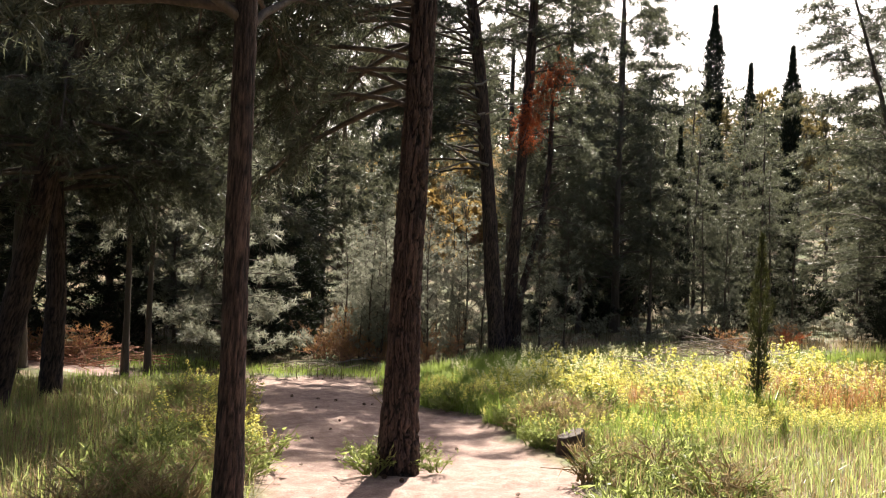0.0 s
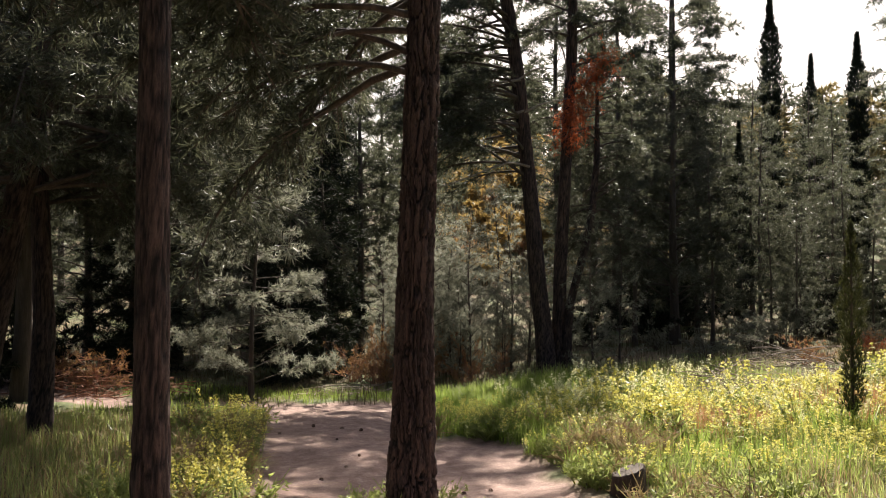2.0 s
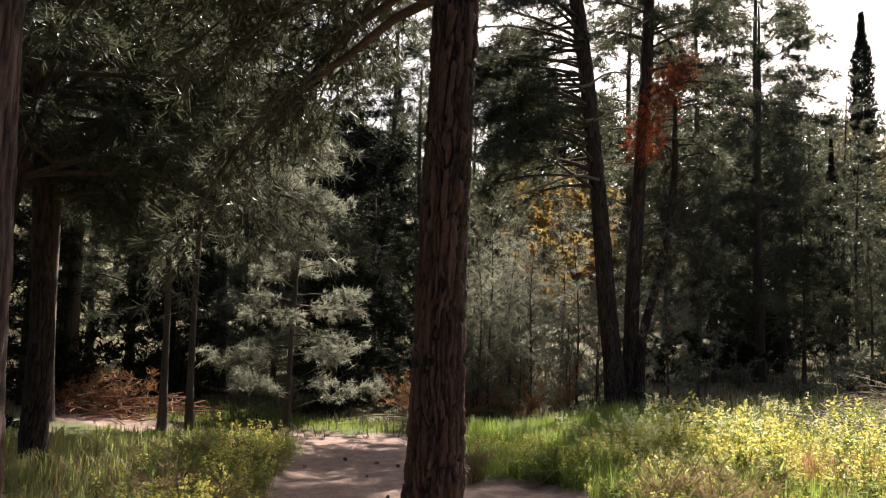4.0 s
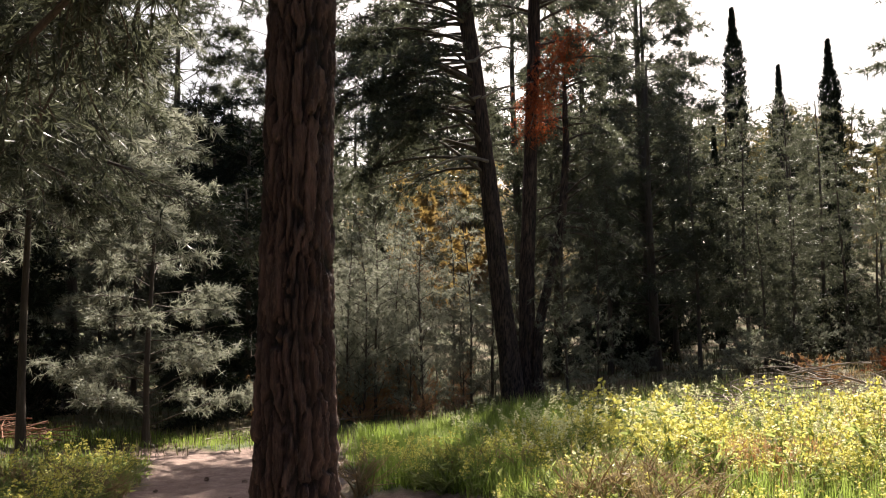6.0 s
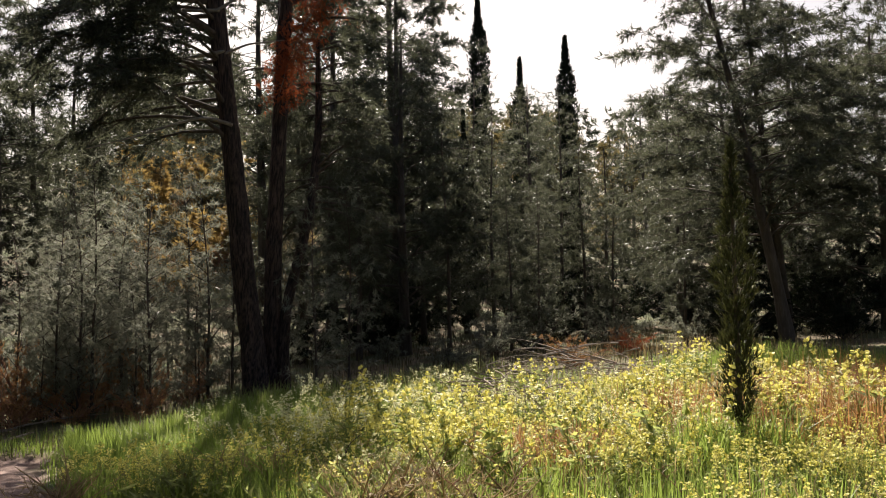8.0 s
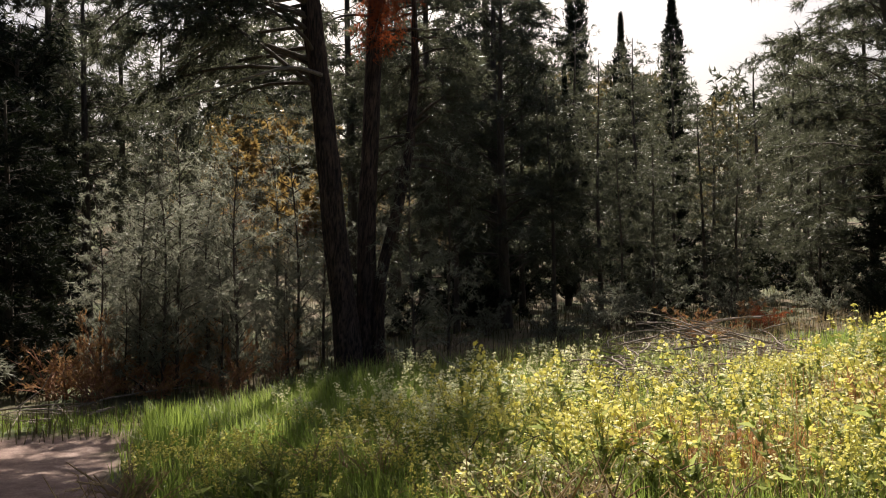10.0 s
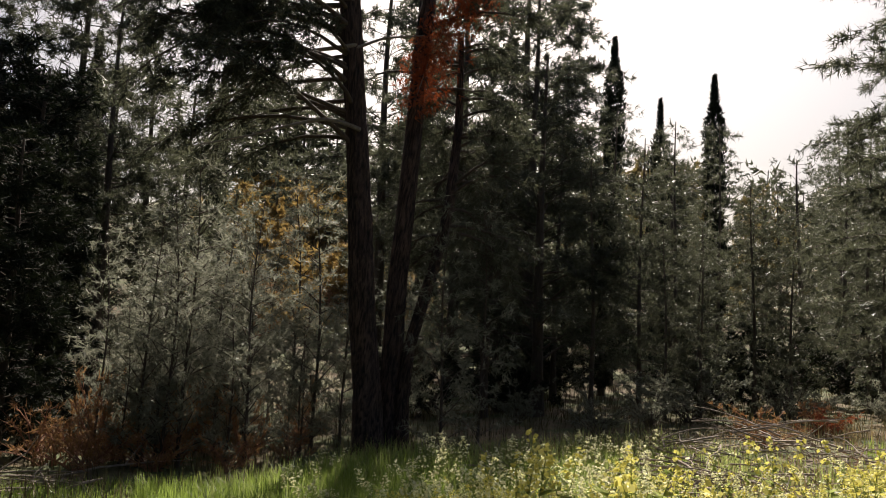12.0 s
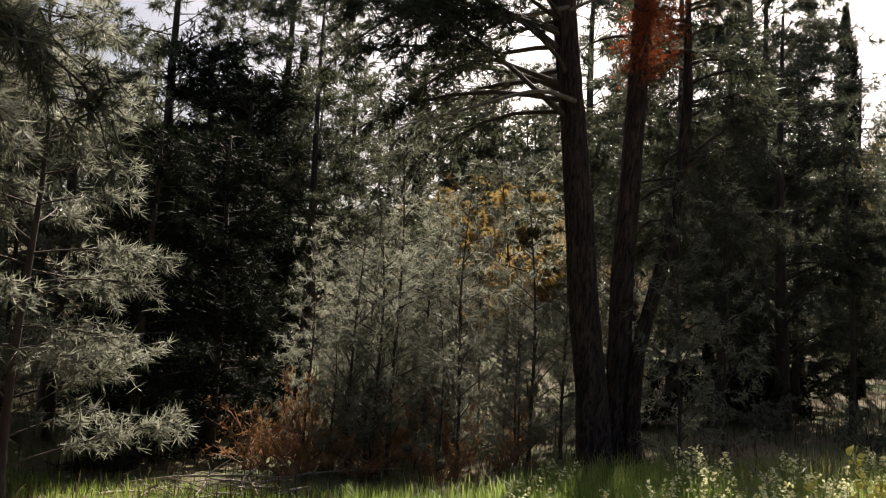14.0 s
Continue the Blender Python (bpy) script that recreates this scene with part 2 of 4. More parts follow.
SLOPE_Z = np.array([12, 5, 2.4, 1.06, 0.76, 0.25, 0.12, 0.0, -0.22, -0.42, -0.5, -0.5, 0.8, 5.8, 13, 18, 22])


def rise(x, y):
    """The height of the ground."""
    x, y = np.asarray(x, float), np.asarray(y, float)
    z = sum(np.interp(y + d, SLOPE_Y, SLOPE_Z) for d in (-1.2, -0.4, 0.4, 1.2)) / 4
    z = z + (0.1 + 0.12 * smooth(y, 9, 16)) * smooth(x, 0.9, 4.2) * smooth(y, 2, 7) + 0.045 * np.maximum(x - 5, 0) * smooth(y, 2, 10) * (1 - 0.75 * smooth(x, 20, 80))
    z = z - 0.38 * smooth(y, 11, 21) * (1 - smooth(x, 1.2, 4.4)) * (1 - 0.55 * smooth(-x, 3.5, 7)) * (1 - smooth(y, 32, 46))
    z = z - 0.12 * smooth(y, 16.5, 20.5) * smooth(x, 1.5, 4.0) * (1 - smooth(x, 5.5, 8.5)) * (1 - smooth(y, 24, 32))
    z = z + 3.0 * smooth(y, 42, 66) * np.exp(-((x - 7) / 13) ** 2)
    z = z + 0.03 * np.maximum(-x - 4, 0) * (1 - 0.7 * smooth(-x, 20, 80))
    z = z + 0.03 * np.sin(1.3 * x + 0.7 * y) * np.cos(0.9 * y - 0.5 * x) + 0.012 * np.sin(4.1 * x - 2.2 * y) * np.sin(3.3 * y + x)
    return z


def h(x, y):
    return float(rise(x, y))


TRACK = [(-1.6, -9, 1.5), (-0.9, -4, 1.5), (-0.3, 0, 1.5), (0.0, 4.5, 1.9), (-0.35, 7, 1.75), (-1.2, 10, 1.2), (-1.6, 13.2, 1.4), (-1.8, 15.9, 1.55), (-4.2, 16.6, 0.7), (-6.5, 15.6, 0.5), (-8.3, 17, 0.9), (-13, 22, 1.1)]
TRACK_SIDE = [(0.6, 6.5, 1.0), (0.75, 9, 0.75), (0.7, 10.6, 0.4)]


def track_distance(x, y):
    """How far a place lies outside the trodden track (below 0: on it)."""
    best = np.full(np.shape(x), 99.0)
    for line in (TRACK, TRACK_SIDE):
        for (ax, ay, aw), (bx, by, bw) in zip(line, line[1:]):
            t = np.clip(((x - ax) * (bx - ax) + (y - ay) * (by - ay)) / ((bx - ax) ** 2 + (by - ay) ** 2), 0, 1)
            best = np.minimum(best, np.hypot(x - ax - t * (bx - ax), y - ay - t * (by - ay)) - aw - t * (bw - aw))
    return best + 0.18 * np.sin(2.3 * x + 1.7 * y) * np.sin(1.9 * y - 0.8 * x) + 0.1 * np.sin(5.1 * x) * np.cos(4.3 * y)


def axis_steps(lo, hi, step, far):
    out = list(np.arange(lo, hi + step / 2, step))
    d = step
    while out[-1] < far:
        d *= 1.25
        out.append(out[-1] + d)
    d = step
    while out[0] > -far:
        d *= 1.25
        out.insert(0, out[0] - d)
    return np.array(out)


gx, gy = axis_steps(-11, 13, 0.16, 900), axis_steps(-8, 22, 0.16, 900)
GX, GY = np.meshgrid(gx, gy, indexing="ij")
GZ = rise(GX, GY)
on_track = 1 - smooth(track_distance(GX, GY), -0.12, 0.25)
GZ = GZ - 0.05 * on_track + np.where(np.abs(GX) + np.abs(GY) < 60, 0.012 * rng.normal(size=GX.shape), 0)
nx, ny = GX.shape
ii, jj = np.meshgrid(np.arange(nx - 1), np.arange(ny - 1), indexing="ij")
quads = np.stack([ii * ny + jj, (ii + 1) * ny + jj, (ii + 1) * ny + jj + 1, ii * ny + jj + 1], -1).reshape(-1, 4)
ground_mesh = mesh_from("ground", np.stack([GX, GY, GZ], -1).reshape(-1, 3), quads, ground_material(), True)
mask = ground_mesh.attributes.new("path", "FLOAT", "POINT")
mask.data.foreach_set("value", on_track.ravel().astype(np.float32))
ground = tagged(new("ground", ground_mesh), "reddish trodden earth track through brown needle litter", "ground", kind="structure")


# ================= trees =================
def line_at(pts, s):
    """Places along a polyline at shares s of its length."""
    pts = np.asarray(pts, float)
    run = np.r_[0, np.cumsum(np.linalg.norm(np.diff(pts, axis=0), axis=1))]
    return np.stack([np.interp(np.asarray(s) * run[-1], run, pts[:, k]) for k in range(3)], -1)


def value_noise(a, v, na, nv, r):
    """Smooth noise from -1 to 1 over shares a (which close round) and v."""
    g = r.uniform(-1, 1, (na, nv + 2))
    x, y = a * na + 0 * v, v * nv + 0 * a
    i, j = np.floor(x).astype(int), np.minimum(np.floor(y).astype(int), nv)
    fx, fy = x - i, y - j
    fx, fy = fx * fx * (3 - 2 * fx), fy * fy * (3 - 2 * fy)
    i0, i1, j1 = i % na, (i + 1) % na, np.minimum(j + 1, nv + 1)
    return (g[i0, j] * (1 - fx) + g[i1, j] * fx) * (1 - fy) + (g[i0, j1] * (1 - fx) + g[i1, j1] * fx) * fy


def plated_trunk(name, line, radii, mat, rings=260, around=120, relief=0.02, seed=1, cell=(0.05, 0.34)):
    """A trunk whose bark is split into long plates with deep cracks between them."""
    r = np.random.default_rng(seed)
    s = np.linspace(0, 1, rings) ** 1.5
    mid = line_at(line, s)
    run = np.r_[0, np.cumsum(np.linalg.norm(np.diff(mid, axis=0), axis=1))]
    rad = np.interp(s, np.linspace(0, 1, len(radii)), radii)
    ang = np.arange(around) * 2 * np.pi / around
    R0, girth = float(np.mean(radii)), 2 * np.pi * float(np.mean(radii))
    cols = max(5, int(girth / cell[0]))
    rows_n = int(run[-1] / cell[1]) + 2
    u = (ang / (2 * np.pi) * cols)[None, :] + 0 * run[:, None]
    v = (run / cell[1])[:, None] + 0 * ang[None, :]
    around_share, up_share = (ang / (2 * np.pi))[None, :], (run / max(run[-1], 1e-6))[:, None]
    for size, gain in ((0.6, 0.6), (0.2, 0.3), (0.08, 0.2)):
        u = u + gain * value_noise(around_share, up_share, max(3, int(girth / (size * 0.3))), max(3, int(run[-1] / size)), r)
        v = v + gain * 0.9 * value_noise(around_share, up_share, max(3, int(girth / (size * 0.3))), max(3, int(run[-1] / size)), r)
    jit = r.uniform(0.1, 0.9, (cols, rows_n + 4, 2))
    hgt = r.uniform(0.55, 1.0, (cols, rows_n + 4))
    f1, f2, pick = np.full(u.shape, 9.0), np.full(u.shape, 9.0), np.zeros(u.shape)
    iu, iv = np.floor(u).astype(int), np.floor(v).astype(int)
    for du in (-1, 0, 1):
        for dv in (-1, 0, 1):
            cu, cv = (iu + du) % cols, np.clip(iv + dv, -1, rows_n) + 1
            d = np.hypot(iu + du + jit[cu, cv, 0] - u, (iv + dv + jit[cu, cv, 1] - v) * 0.9)
            nearer = d < f1
            f2 = np.where(nearer, f1, np.minimum(f2, d))
            pick = np.where(nearer, hgt[cu, cv], pick)
            f1 = np.where(nearer, d, f1)
    furrow = np.abs(np.sin(np.pi * (0.5 * u + 0.6 * value_noise(around_share, up_share, cols, max(4, int(run[-1] / 0.5)), r))))
    ridge = 0.12 * value_noise(around_share, up_share, cols * 4, max(8, int(run[-1] / 0.03)), r)
    plate = smooth(f2 - f1 + ridge, 0.02, 0.2) * (0.3 + 0.7 * smooth(furrow + ridge, 0.08, 0.36))
    fine = r.normal(size=u.shape)
    fine = (fine + np.roll(fine, 1, 0) + np.roll(fine, -1, 0) + np.roll(fine, 2, 0)) / 4
    lift = relief * (plate * pick + 0.2 * np.floor(3 * np.sin(u * 5 + 2 * np.sin(v * 7)) * 0.5 + 0.5) * 0.3 * plate + 0.16 * fine + 0.25 * plate * value_noise(around_share, up_share, cols * 3, max(6, int(run[-1] / 0.06)), r))
    wob = 1 + 0.035 * np.sin(2 * ang[None, :] + run[:, None] * 0.9) + 0.03 * np.sin(3 * ang[None, :] - run[:, None] * 1.7)
    rr = rad[:, None] * wob + lift - relief * 0.5
    d = unit(np.gradient(mid, axis=0))
    a = unit(np.cross(d, np.array([[0, 1.0, 0]])))
    b = np.cross(d, a)
    v3 = mid[:, None] + rr[..., None] * (np.cos(ang)[None, :, None] * a[:, None] + np.sin(ang)[None, :, None] * b[:, None])
    i, j = np.meshgrid(np.arange(rings - 1), np.arange(around), indexing="ij")
    q = np.stack([i * around + j, i * around + (j + 1) % around, (i + 1) * around + (j + 1) % around, (i + 1) * around + j], -1).reshape(-1, 4)
    me = mesh_from(name, v3.reshape(-1, 3), q, mat, True)
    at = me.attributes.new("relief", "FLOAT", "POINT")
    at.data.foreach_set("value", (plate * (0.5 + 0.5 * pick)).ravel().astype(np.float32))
    return me


def limb_line(start, turn, climb, length, droop, r, n=7, wander=0.12):
    """A limb that sets out at an angle and sags towards its end."""
    p, out = np.array(start, float), []
    for k in range(n):
        out.append(p.copy())
        e = climb - droop * (k / (n - 1)) ** 1.3
        step = length / (n - 1)
        turn += r.normal() * wander
        p = p + step * np.array([math.cos(turn) * math.cos(e), math.sin(turn) * math.cos(e), math.sin(e)])
    return np.array(out)


def dress(limbs, r, twigs=9, twig_length=0.55, tufts=6, hang=0.35, start=0.3, sub=0.2):
    """Twigs along limbs, and the places and directions of the needle tufts on them."""
    lines, at, axis = [], [], []
    for pts, rad in limbs:
        run = float(np.linalg.norm(np.diff(pts, axis=0), axis=1).sum())
        for s in np.sort(r.uniform(start, 1.0, max(2, int(twigs * run)))):
            p = line_at(pts, [s])[0]
            d = unit(line_at(pts, [min(s + 0.05, 1)])[0] - line_at(pts, [max(s - 0.05, 0)])[0])
            side = unit(np.cross(d, [0, 0, 1.0])) * r.choice([-1, 1])
            go = unit(d * r.uniform(0.3, 1.1) + side * r.uniform(0.2, 1.0) + np.array([0, 0, r.uniform(-0.25, 0.45)]))
            ln = twig_length * r.uniform(0.5, 1.3) * (1.15 - 0.5 * s)
            q = [p, p + go * ln * 0.5 + [0, 0, -hang * ln * 0.15], p + go * ln + [0, 0, -hang * ln * 0.6]]
            lines.append((np.array([q[0], q[2]]), [0.008, 0.003]))
            u = r.uniform(0.15, 1.0, tufts)
            c = line_at(q, u) + r.normal(size=(tufts, 3)) * sub * ln * 0.5
            at.append(c)
            axis.append(np.repeat(unit(go + np.array([0, 0, -hang]))[None], tufts, 0) + 0.45 * r.normal(size=(tufts, 3)))
    return lines, np.concatenate(at), unit(np.concatenate(axis))


def pine_parts(seed, height, bare, reach, count, twigs=7, tufts=5, needles=8, length=0.21, width=0.02, droop=0.9, trunk=0.16, lean=(0, 0), climb=0.35, top=0.35, sides=8, spread=0.75, twig_length=0.6, wood=True):
    """Meshes of a pine: trunk, limbs, needles."""
    r = np.random.default_rng(seed)
    k = np.linspace(0, 1, 9)
    line = np.stack([lean[0] * k ** 1.2 + 0.12 * np.sin(k * 5 + seed) * k, lean[1] * k ** 1.2 + 0.12 * np.cos(k * 4 + seed) * k, height * k - 0.15], -1)
    rad = trunk * (1 - 0.82 * k) * (1 + 0.35 * np.exp(-k * 30))
    limbs = []
    for i in range(count):
        s = bare + (0.98 - bare) * ((i + r.uniform()) / count)
        p = line_at(line, [s])[0]
        prof = (1 - top) * (1 - ((s - bare) / (1 - bare))) ** 0.8 + top * 0.6
        ln = reach * prof * r.uniform(0.6, 1.15)
        pts = limb_line(p, i * 2.4 + r.uniform(-0.5, 0.5), climb + r.uniform(-0.3, 0.35), ln, droop * r.uniform(0.5, 1.2), r)
        limbs.append((pts, np.linspace(max(0.012, 0.17 * trunk * (1.3 - s)), 0.006, len(pts))))
    tw, at, ax = dress(limbs, r, twigs, twig_length, tufts)
    tv, tf = tubes([(line, rad)], sides)
    lv, lf = join(tubes(limbs, 4), tubes(tw, 3)) if wood else tubes([(q[::3], w[::3]) for q, w in limbs], 3)
    nv, nf = blades(at, ax, needles, length, width, spread, r)
    return (tv, tf), (lv, lf), (nv, nf)


def pine(name, seed, bark=M_BARK_GREY, leaf=M_PINE, **kw):
    """A pine standing at the origin: trunk, branches and crown."""
    tr, li, ne = pine_parts(seed, **kw)
    ob = thing(name)
    part("trunk", mesh_from("trunk", *tr, bark, True), ob)
    part("crown_wood", mesh_from("crown_wood", *li, bark, True), ob)
    part("crown", mesh_from("crown", *ne, leaf), ob)
    return ob


def put(ob, x, y, turn=0.0, scale=1.0, sink=0.0, label="", category="tree", group="", first=False, tall=1.0):
    """Stands a tree on the ground, or a copy of it."""
    m = Matrix.Translation((x, y, h(x, y) - sink)) @ Matrix.Rotation(turn, 4, "Z") @ Matrix.Diagonal((scale, scale, scale * tall, 1))
    if first:
        ob.matrix_basis = m
        made = ob
    else:
        made = copy_thing(ob, m)
        made.matrix_basis = m
    return tagged(made, label, category, group)


def spindle(name, seed, height, width, leaf, bark=M_BARK_GREY, count=2600, needles=5, length=0.17, blade=0.03, ragged=0.25, foot=0.03, peak=0.6, power=0.9):
    """A columnar cypress: a slim spindle of short upright sprays round a trunk."""
    r = np.random.default_rng(seed)
    s = foot + (1 - foot) * r.uniform(0, 1, count)
    prof = width / 2 * np.minimum(1, (s - foot) / 0.12 + 0.25) * np.clip((1 - s) / (1 - peak), 0.02, 1) ** power
    lump = 1 + ragged * np.sin(s * 23 + seed) * np.sin(s * 9.1) + ragged * r.normal(size=count) * 0.6
    a = r.uniform(0, 2 * np.pi, count)
    rad = prof * lump * np.sqrt(r.uniform(0.25, 1, count))
    at = np.stack([rad * np.cos(a), rad * np.sin(a), s * height], -1)
    ax = unit(np.stack([0.45 * np.cos(a), 0.45 * np.sin(a), 1 + 0 * a], -1))
    nv, nf = blades(at, ax, needles, length * (1.1 - 0.55 * s), blade, 0.35, r)
    ob = thing(name)
    tv, tf = tubes([(np.array([[0, 0, -0.1], [0, 0, height * 0.5], [0, 0, height * 0.96]]), [width * 0.11, width * 0.07, 0.015])], 7)
    part("trunk", mesh_from("trunk", tv, tf, bark, True), ob)
    part("crown", mesh_from("crown", nv, nf, leaf), ob)
    return ob


def shrub(name, seed, height, width, leaf, bark=M_BARK_GREY, stems=16, twigs=8, tufts=6, needles=5, length=0.09, blade=0.02):
    """A bush of many stems that fan out from the ground."""
    r = np.random.default_rng(seed)
    limbs = []
    for i in range(stems):
        c = math.atan2(height, width * 0.5) + r.uniform(-0.35, 0.45)
        ln = r.uniform(0.6, 1.1) * math.hypot(height * math.sin(c), width * 0.5 * math.cos(c)) * 1.15
        limbs.append((limb_line((r.normal() * 0.08, r.normal() * 0.08, -0.03), i * 2.4 + r.uniform(-0.3, 0.3), c, ln, 0.6, r), np.linspace(0.016, 0.004, 7)))
    tw, at, ax = dress(limbs, r, twigs, 0.35, tufts, 0.1, 0.2)
    ob = thing(name)
    tagged(part("stem_clump", mesh_from("stem_clump", *join(tubes(limbs, 4), tubes(tw, 3)), bark, True), ob), kind="stuff")
    part("foliage", mesh_from("foliage", *blades(at, ax, needles, length, blade, 0.8, r), leaf), ob)
    return ob


# ---- the pines that stand by the track ----
def hero_pine(name, x, y, line, radii, seed, limbs, label, needles=8, leaf=M_PINE, relief=0.02, rings=140, around=64, cell=(0.05, 0.34), twigs=8, tufts=7, twig_length=0.7, width=0.018, length=0.19, hang=0.5):
    """A pine with plated bark; limbs are (share of the height, turn, climb, length, droop)."""
    r = np.random.default_rng(seed)
    ob = thing(name, (x, y, h(x, y)))
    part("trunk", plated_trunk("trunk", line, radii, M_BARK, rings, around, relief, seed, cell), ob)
    lines = []
    for s, turn, climb, ln, droop in limbs:
        pts = limb_line(line_at(line, [s])[0], turn, climb, ln, droop, r)
        lines.append((pts, np.linspace(0.026 + 0.005 * ln, 0.007, len(pts))))
        part("limb", mesh_from("limb", *tubes([lines[-1]], 6), M_BARK_GREY, True), ob)
    tw, at, ax = dress(lines, r, twigs, twig_length, tufts, hang)
    tagged(part("twig_mass", mesh_from("twig_mass", *tubes(tw, 3), M_BARK_GREY), ob), kind="stuff")
    part("crown", mesh_from("crown", *blades(at, ax, needles, length, width, 0.7, r), leaf), ob)
    return tagged(ob, label, "tree")


def ring_of_limbs(r, count, low, high, length, climb=0.35, droop=0.9, turns=(0, 2 * math.pi)):
    out = []
    for i in range(count):
        s = low + (high - low) * (i + r.uniform()) / count
        out.append((s, r.uniform(*turns), climb + r.uniform(-0.35, 0.35), length * (1.1 - 0.7 * (s - low) / (1.001 - low)) * r.uniform(0.7, 1.2), droop * r.uniform(0.6, 1.3)))
    return out


r0 = np.random.default_rng(21)
near_pine = hero_pine("pine_tree", -0.27, 4.75, [(0, 0, -0.12), (0.01, 0, 0.8), (0.05, 0, 2.6), (0.13, 0, 5.5), (0.22, 0.1, 8), (0.35, 0.2, 11.5)],
                      [0.27, 0.2, 0.172, 0.163, 0.158, 0.155, 0.15, 0.147, 0.142, 0.125, 0.1, 0.07, 0.04], 3,
                      ring_of_limbs(r0, 13, 0.38, 0.52, 3.2, 0.12, 1.2, (1.7, 3.5)) + ring_of_limbs(r0, 15, 0.48, 0.64, 3.6, 0.25, 0.9, (1.7, 4.0)) + ring_of_limbs(r0, 34, 0.57, 0.98, 3.1, 0.3, 0.9), "tall pine with thick reddish plated bark beside the track", rings=620, around=170, relief=0.042, cell=(0.05, 0.46))
slim_pine = hero_pine("pine_tree", -1.9, 1.6, [(0, 0, -0.12), (0.0, 0, 2.5), (0.0, 0, 5.0), (-0.1, 0.1, 10)],
                      [0.135, 0.1, 0.094, 0.09, 0.086, 0.082, 0.066, 0.04], 5,
                      ring_of_limbs(r0, 50, 0.42, 0.98, 3.4, 0.25, 0.9, (1.2, 4.9)), "slim straight pine trunk in deep shade beside the track", relief=0.014, cell=(0.045, 0.25))
lean_pine = hero_pine("pine_tree", -6.65, 9.0, [(0, 0, -0.12), (0.15, 0, 0.6), (0.5, 0, 2.4), (0.85, 0, 4.2), (1.2, 0.1, 6.2), (1.7, 0.4, 10.5)],
                      [0.25, 0.2, 0.19, 0.18, 0.16, 0.13, 0.08], 8,
                      ring_of_limbs(r0, 60, 0.36, 0.98, 3.4, 0.15, 0.9), "leaning pine with long drooping branches in shade", twigs=10, hang=0.9)
lean_pine_b = hero_pine("pine_tree", -6.2, 10.6, [(0, 0, -0.12), (0.05, 0, 2.0), (-0.1, 0, 5.0), (-0.3, 0.3, 10.5)],
                        [0.2, 0.15, 0.14, 0.12, 0.07], 9,
                        ring_of_limbs(r0, 50, 0.36, 0.98, 3.2, 0.15, 1.0) + ring_of_limbs(r0, 14, 0.4, 0.72, 4.6, 0.2, 0.9, (-0.8, 0.6)), "dark pine with drooping branches in shade", twigs=10, hang=0.9)

# the clump of three stems at the meadow's end
pine_a = hero_pine("pine_tree", 3.6, 18.6, [(0, 0, -0.15), (-0.08, 0, 1.0), (-0.22, 0, 2.2), (-0.47, 0, 5.0), (-0.69, 0, 7.1), (-0.97, 0, 9.2), (-1.3, 0, 11.0), (-1.4, 0.2, 13), (-1.45, 0.3, 14)],
                   [0.27, 0.215, 0.205, 0.195, 0.185, 0.175, 0.165, 0.15, 0.13, 0.1, 0.05], 11,
                   [(0.4, 3.25, 0.25, 3.4, 0.75), (0.5, 3.3, 0.1, 3.4, 0.9), (0.56, 3.0, 0.0, 3.6, 0.6), (0.57, 3.6, 0.2, 3.0, 0.7), (0.47, 4.2, 0.3, 2.2, 0.8), (0.6, 2.7, 0.2, 3.6, 0.8), (0.54, 2.6, 0.2, 3.4, 0.9)]
                   + ring_of_limbs(r0, 17, 0.36, 0.52, 3.3, 0.15, 1.0, (2.3, 4.0)) + ring_of_limbs(r0, 14, 0.5, 0.66, 3.4, 0.2, 0.9, (1.9, 4.4)) + ring_of_limbs(r0, 16, 0.6, 0.8, 3.6, 0.25, 0.9, (2.0, 4.6)) + ring_of_limbs(r0, 24, 0.68, 0.98, 3.6, 0.25, 0.9) + ring_of_limbs(r0, 14, 0.86, 0.99, 4.4, 0.3, 0.6), "leaning pine with pale curved limbs at the meadow edge", rings=170, around=60, relief=0.018)
pine_b = hero_pine("pine_tree", 3.97, 18.95, [(0, 0, -0.15), (0.06, 0, 2.9), (0.21, 0, 5.4), (0.34, 0, 7.8), (0.4, 0, 9.4), (0.5, 0.2, 12.5)],
                   [0.2, 0.165, 0.155, 0.15, 0.135, 0.11, 0.05], 12,
                   ring_of_limbs(r0, 14, 0.44, 0.74, 2.2, 0.3, 0.9, (-0.7, 2.4)) + ring_of_limbs(r0, 26, 0.68, 0.98, 2.2, 0.35, 0.7), "straight dark pine with a dead red branch", rings=130, around=54, relief=0.015)
pine_c = hero_pine("pine_tree", 4.2, 18.8, [(0, 0, -0.15), (-0.03, 0, 0.8), (0.05, 0, 1.7), (0.4, 0, 3.0), (0.66, 0.1, 4.1), (0.85, 0.3, 5.6), (0.9, 0.5, 7.4)],
                   [0.13, 0.1, 0.095, 0.09, 0.075, 0.04], 13,
                   ring_of_limbs(r0, 34, 0.46, 0.98, 1.7, 0.3, 1.0, (-1.2, 2.6)), "forked pine stem bending away from its neighbours", rings=100, around=44, relief=0.012)


CLUMP_FOOT = -0.2        # height from which the limbs below are given


def bare_limb(parent, pts, rad, label):
    p = np.array(pts, float) - (parent.location.x, parent.location.y, CLUMP_FOOT)
    fine = line_at(p, np.linspace(0, 1, 14))
    fine[1:-1] = (fine[:-2] + 2 * fine[1:-1] + fine[2:]) / 4
    return part("bare_limb", mesh_from("bare_limb", *tubes([(fine, np.linspace(rad, 0.01, 14))], 6), M_TWIG_PALE, True), parent, label)


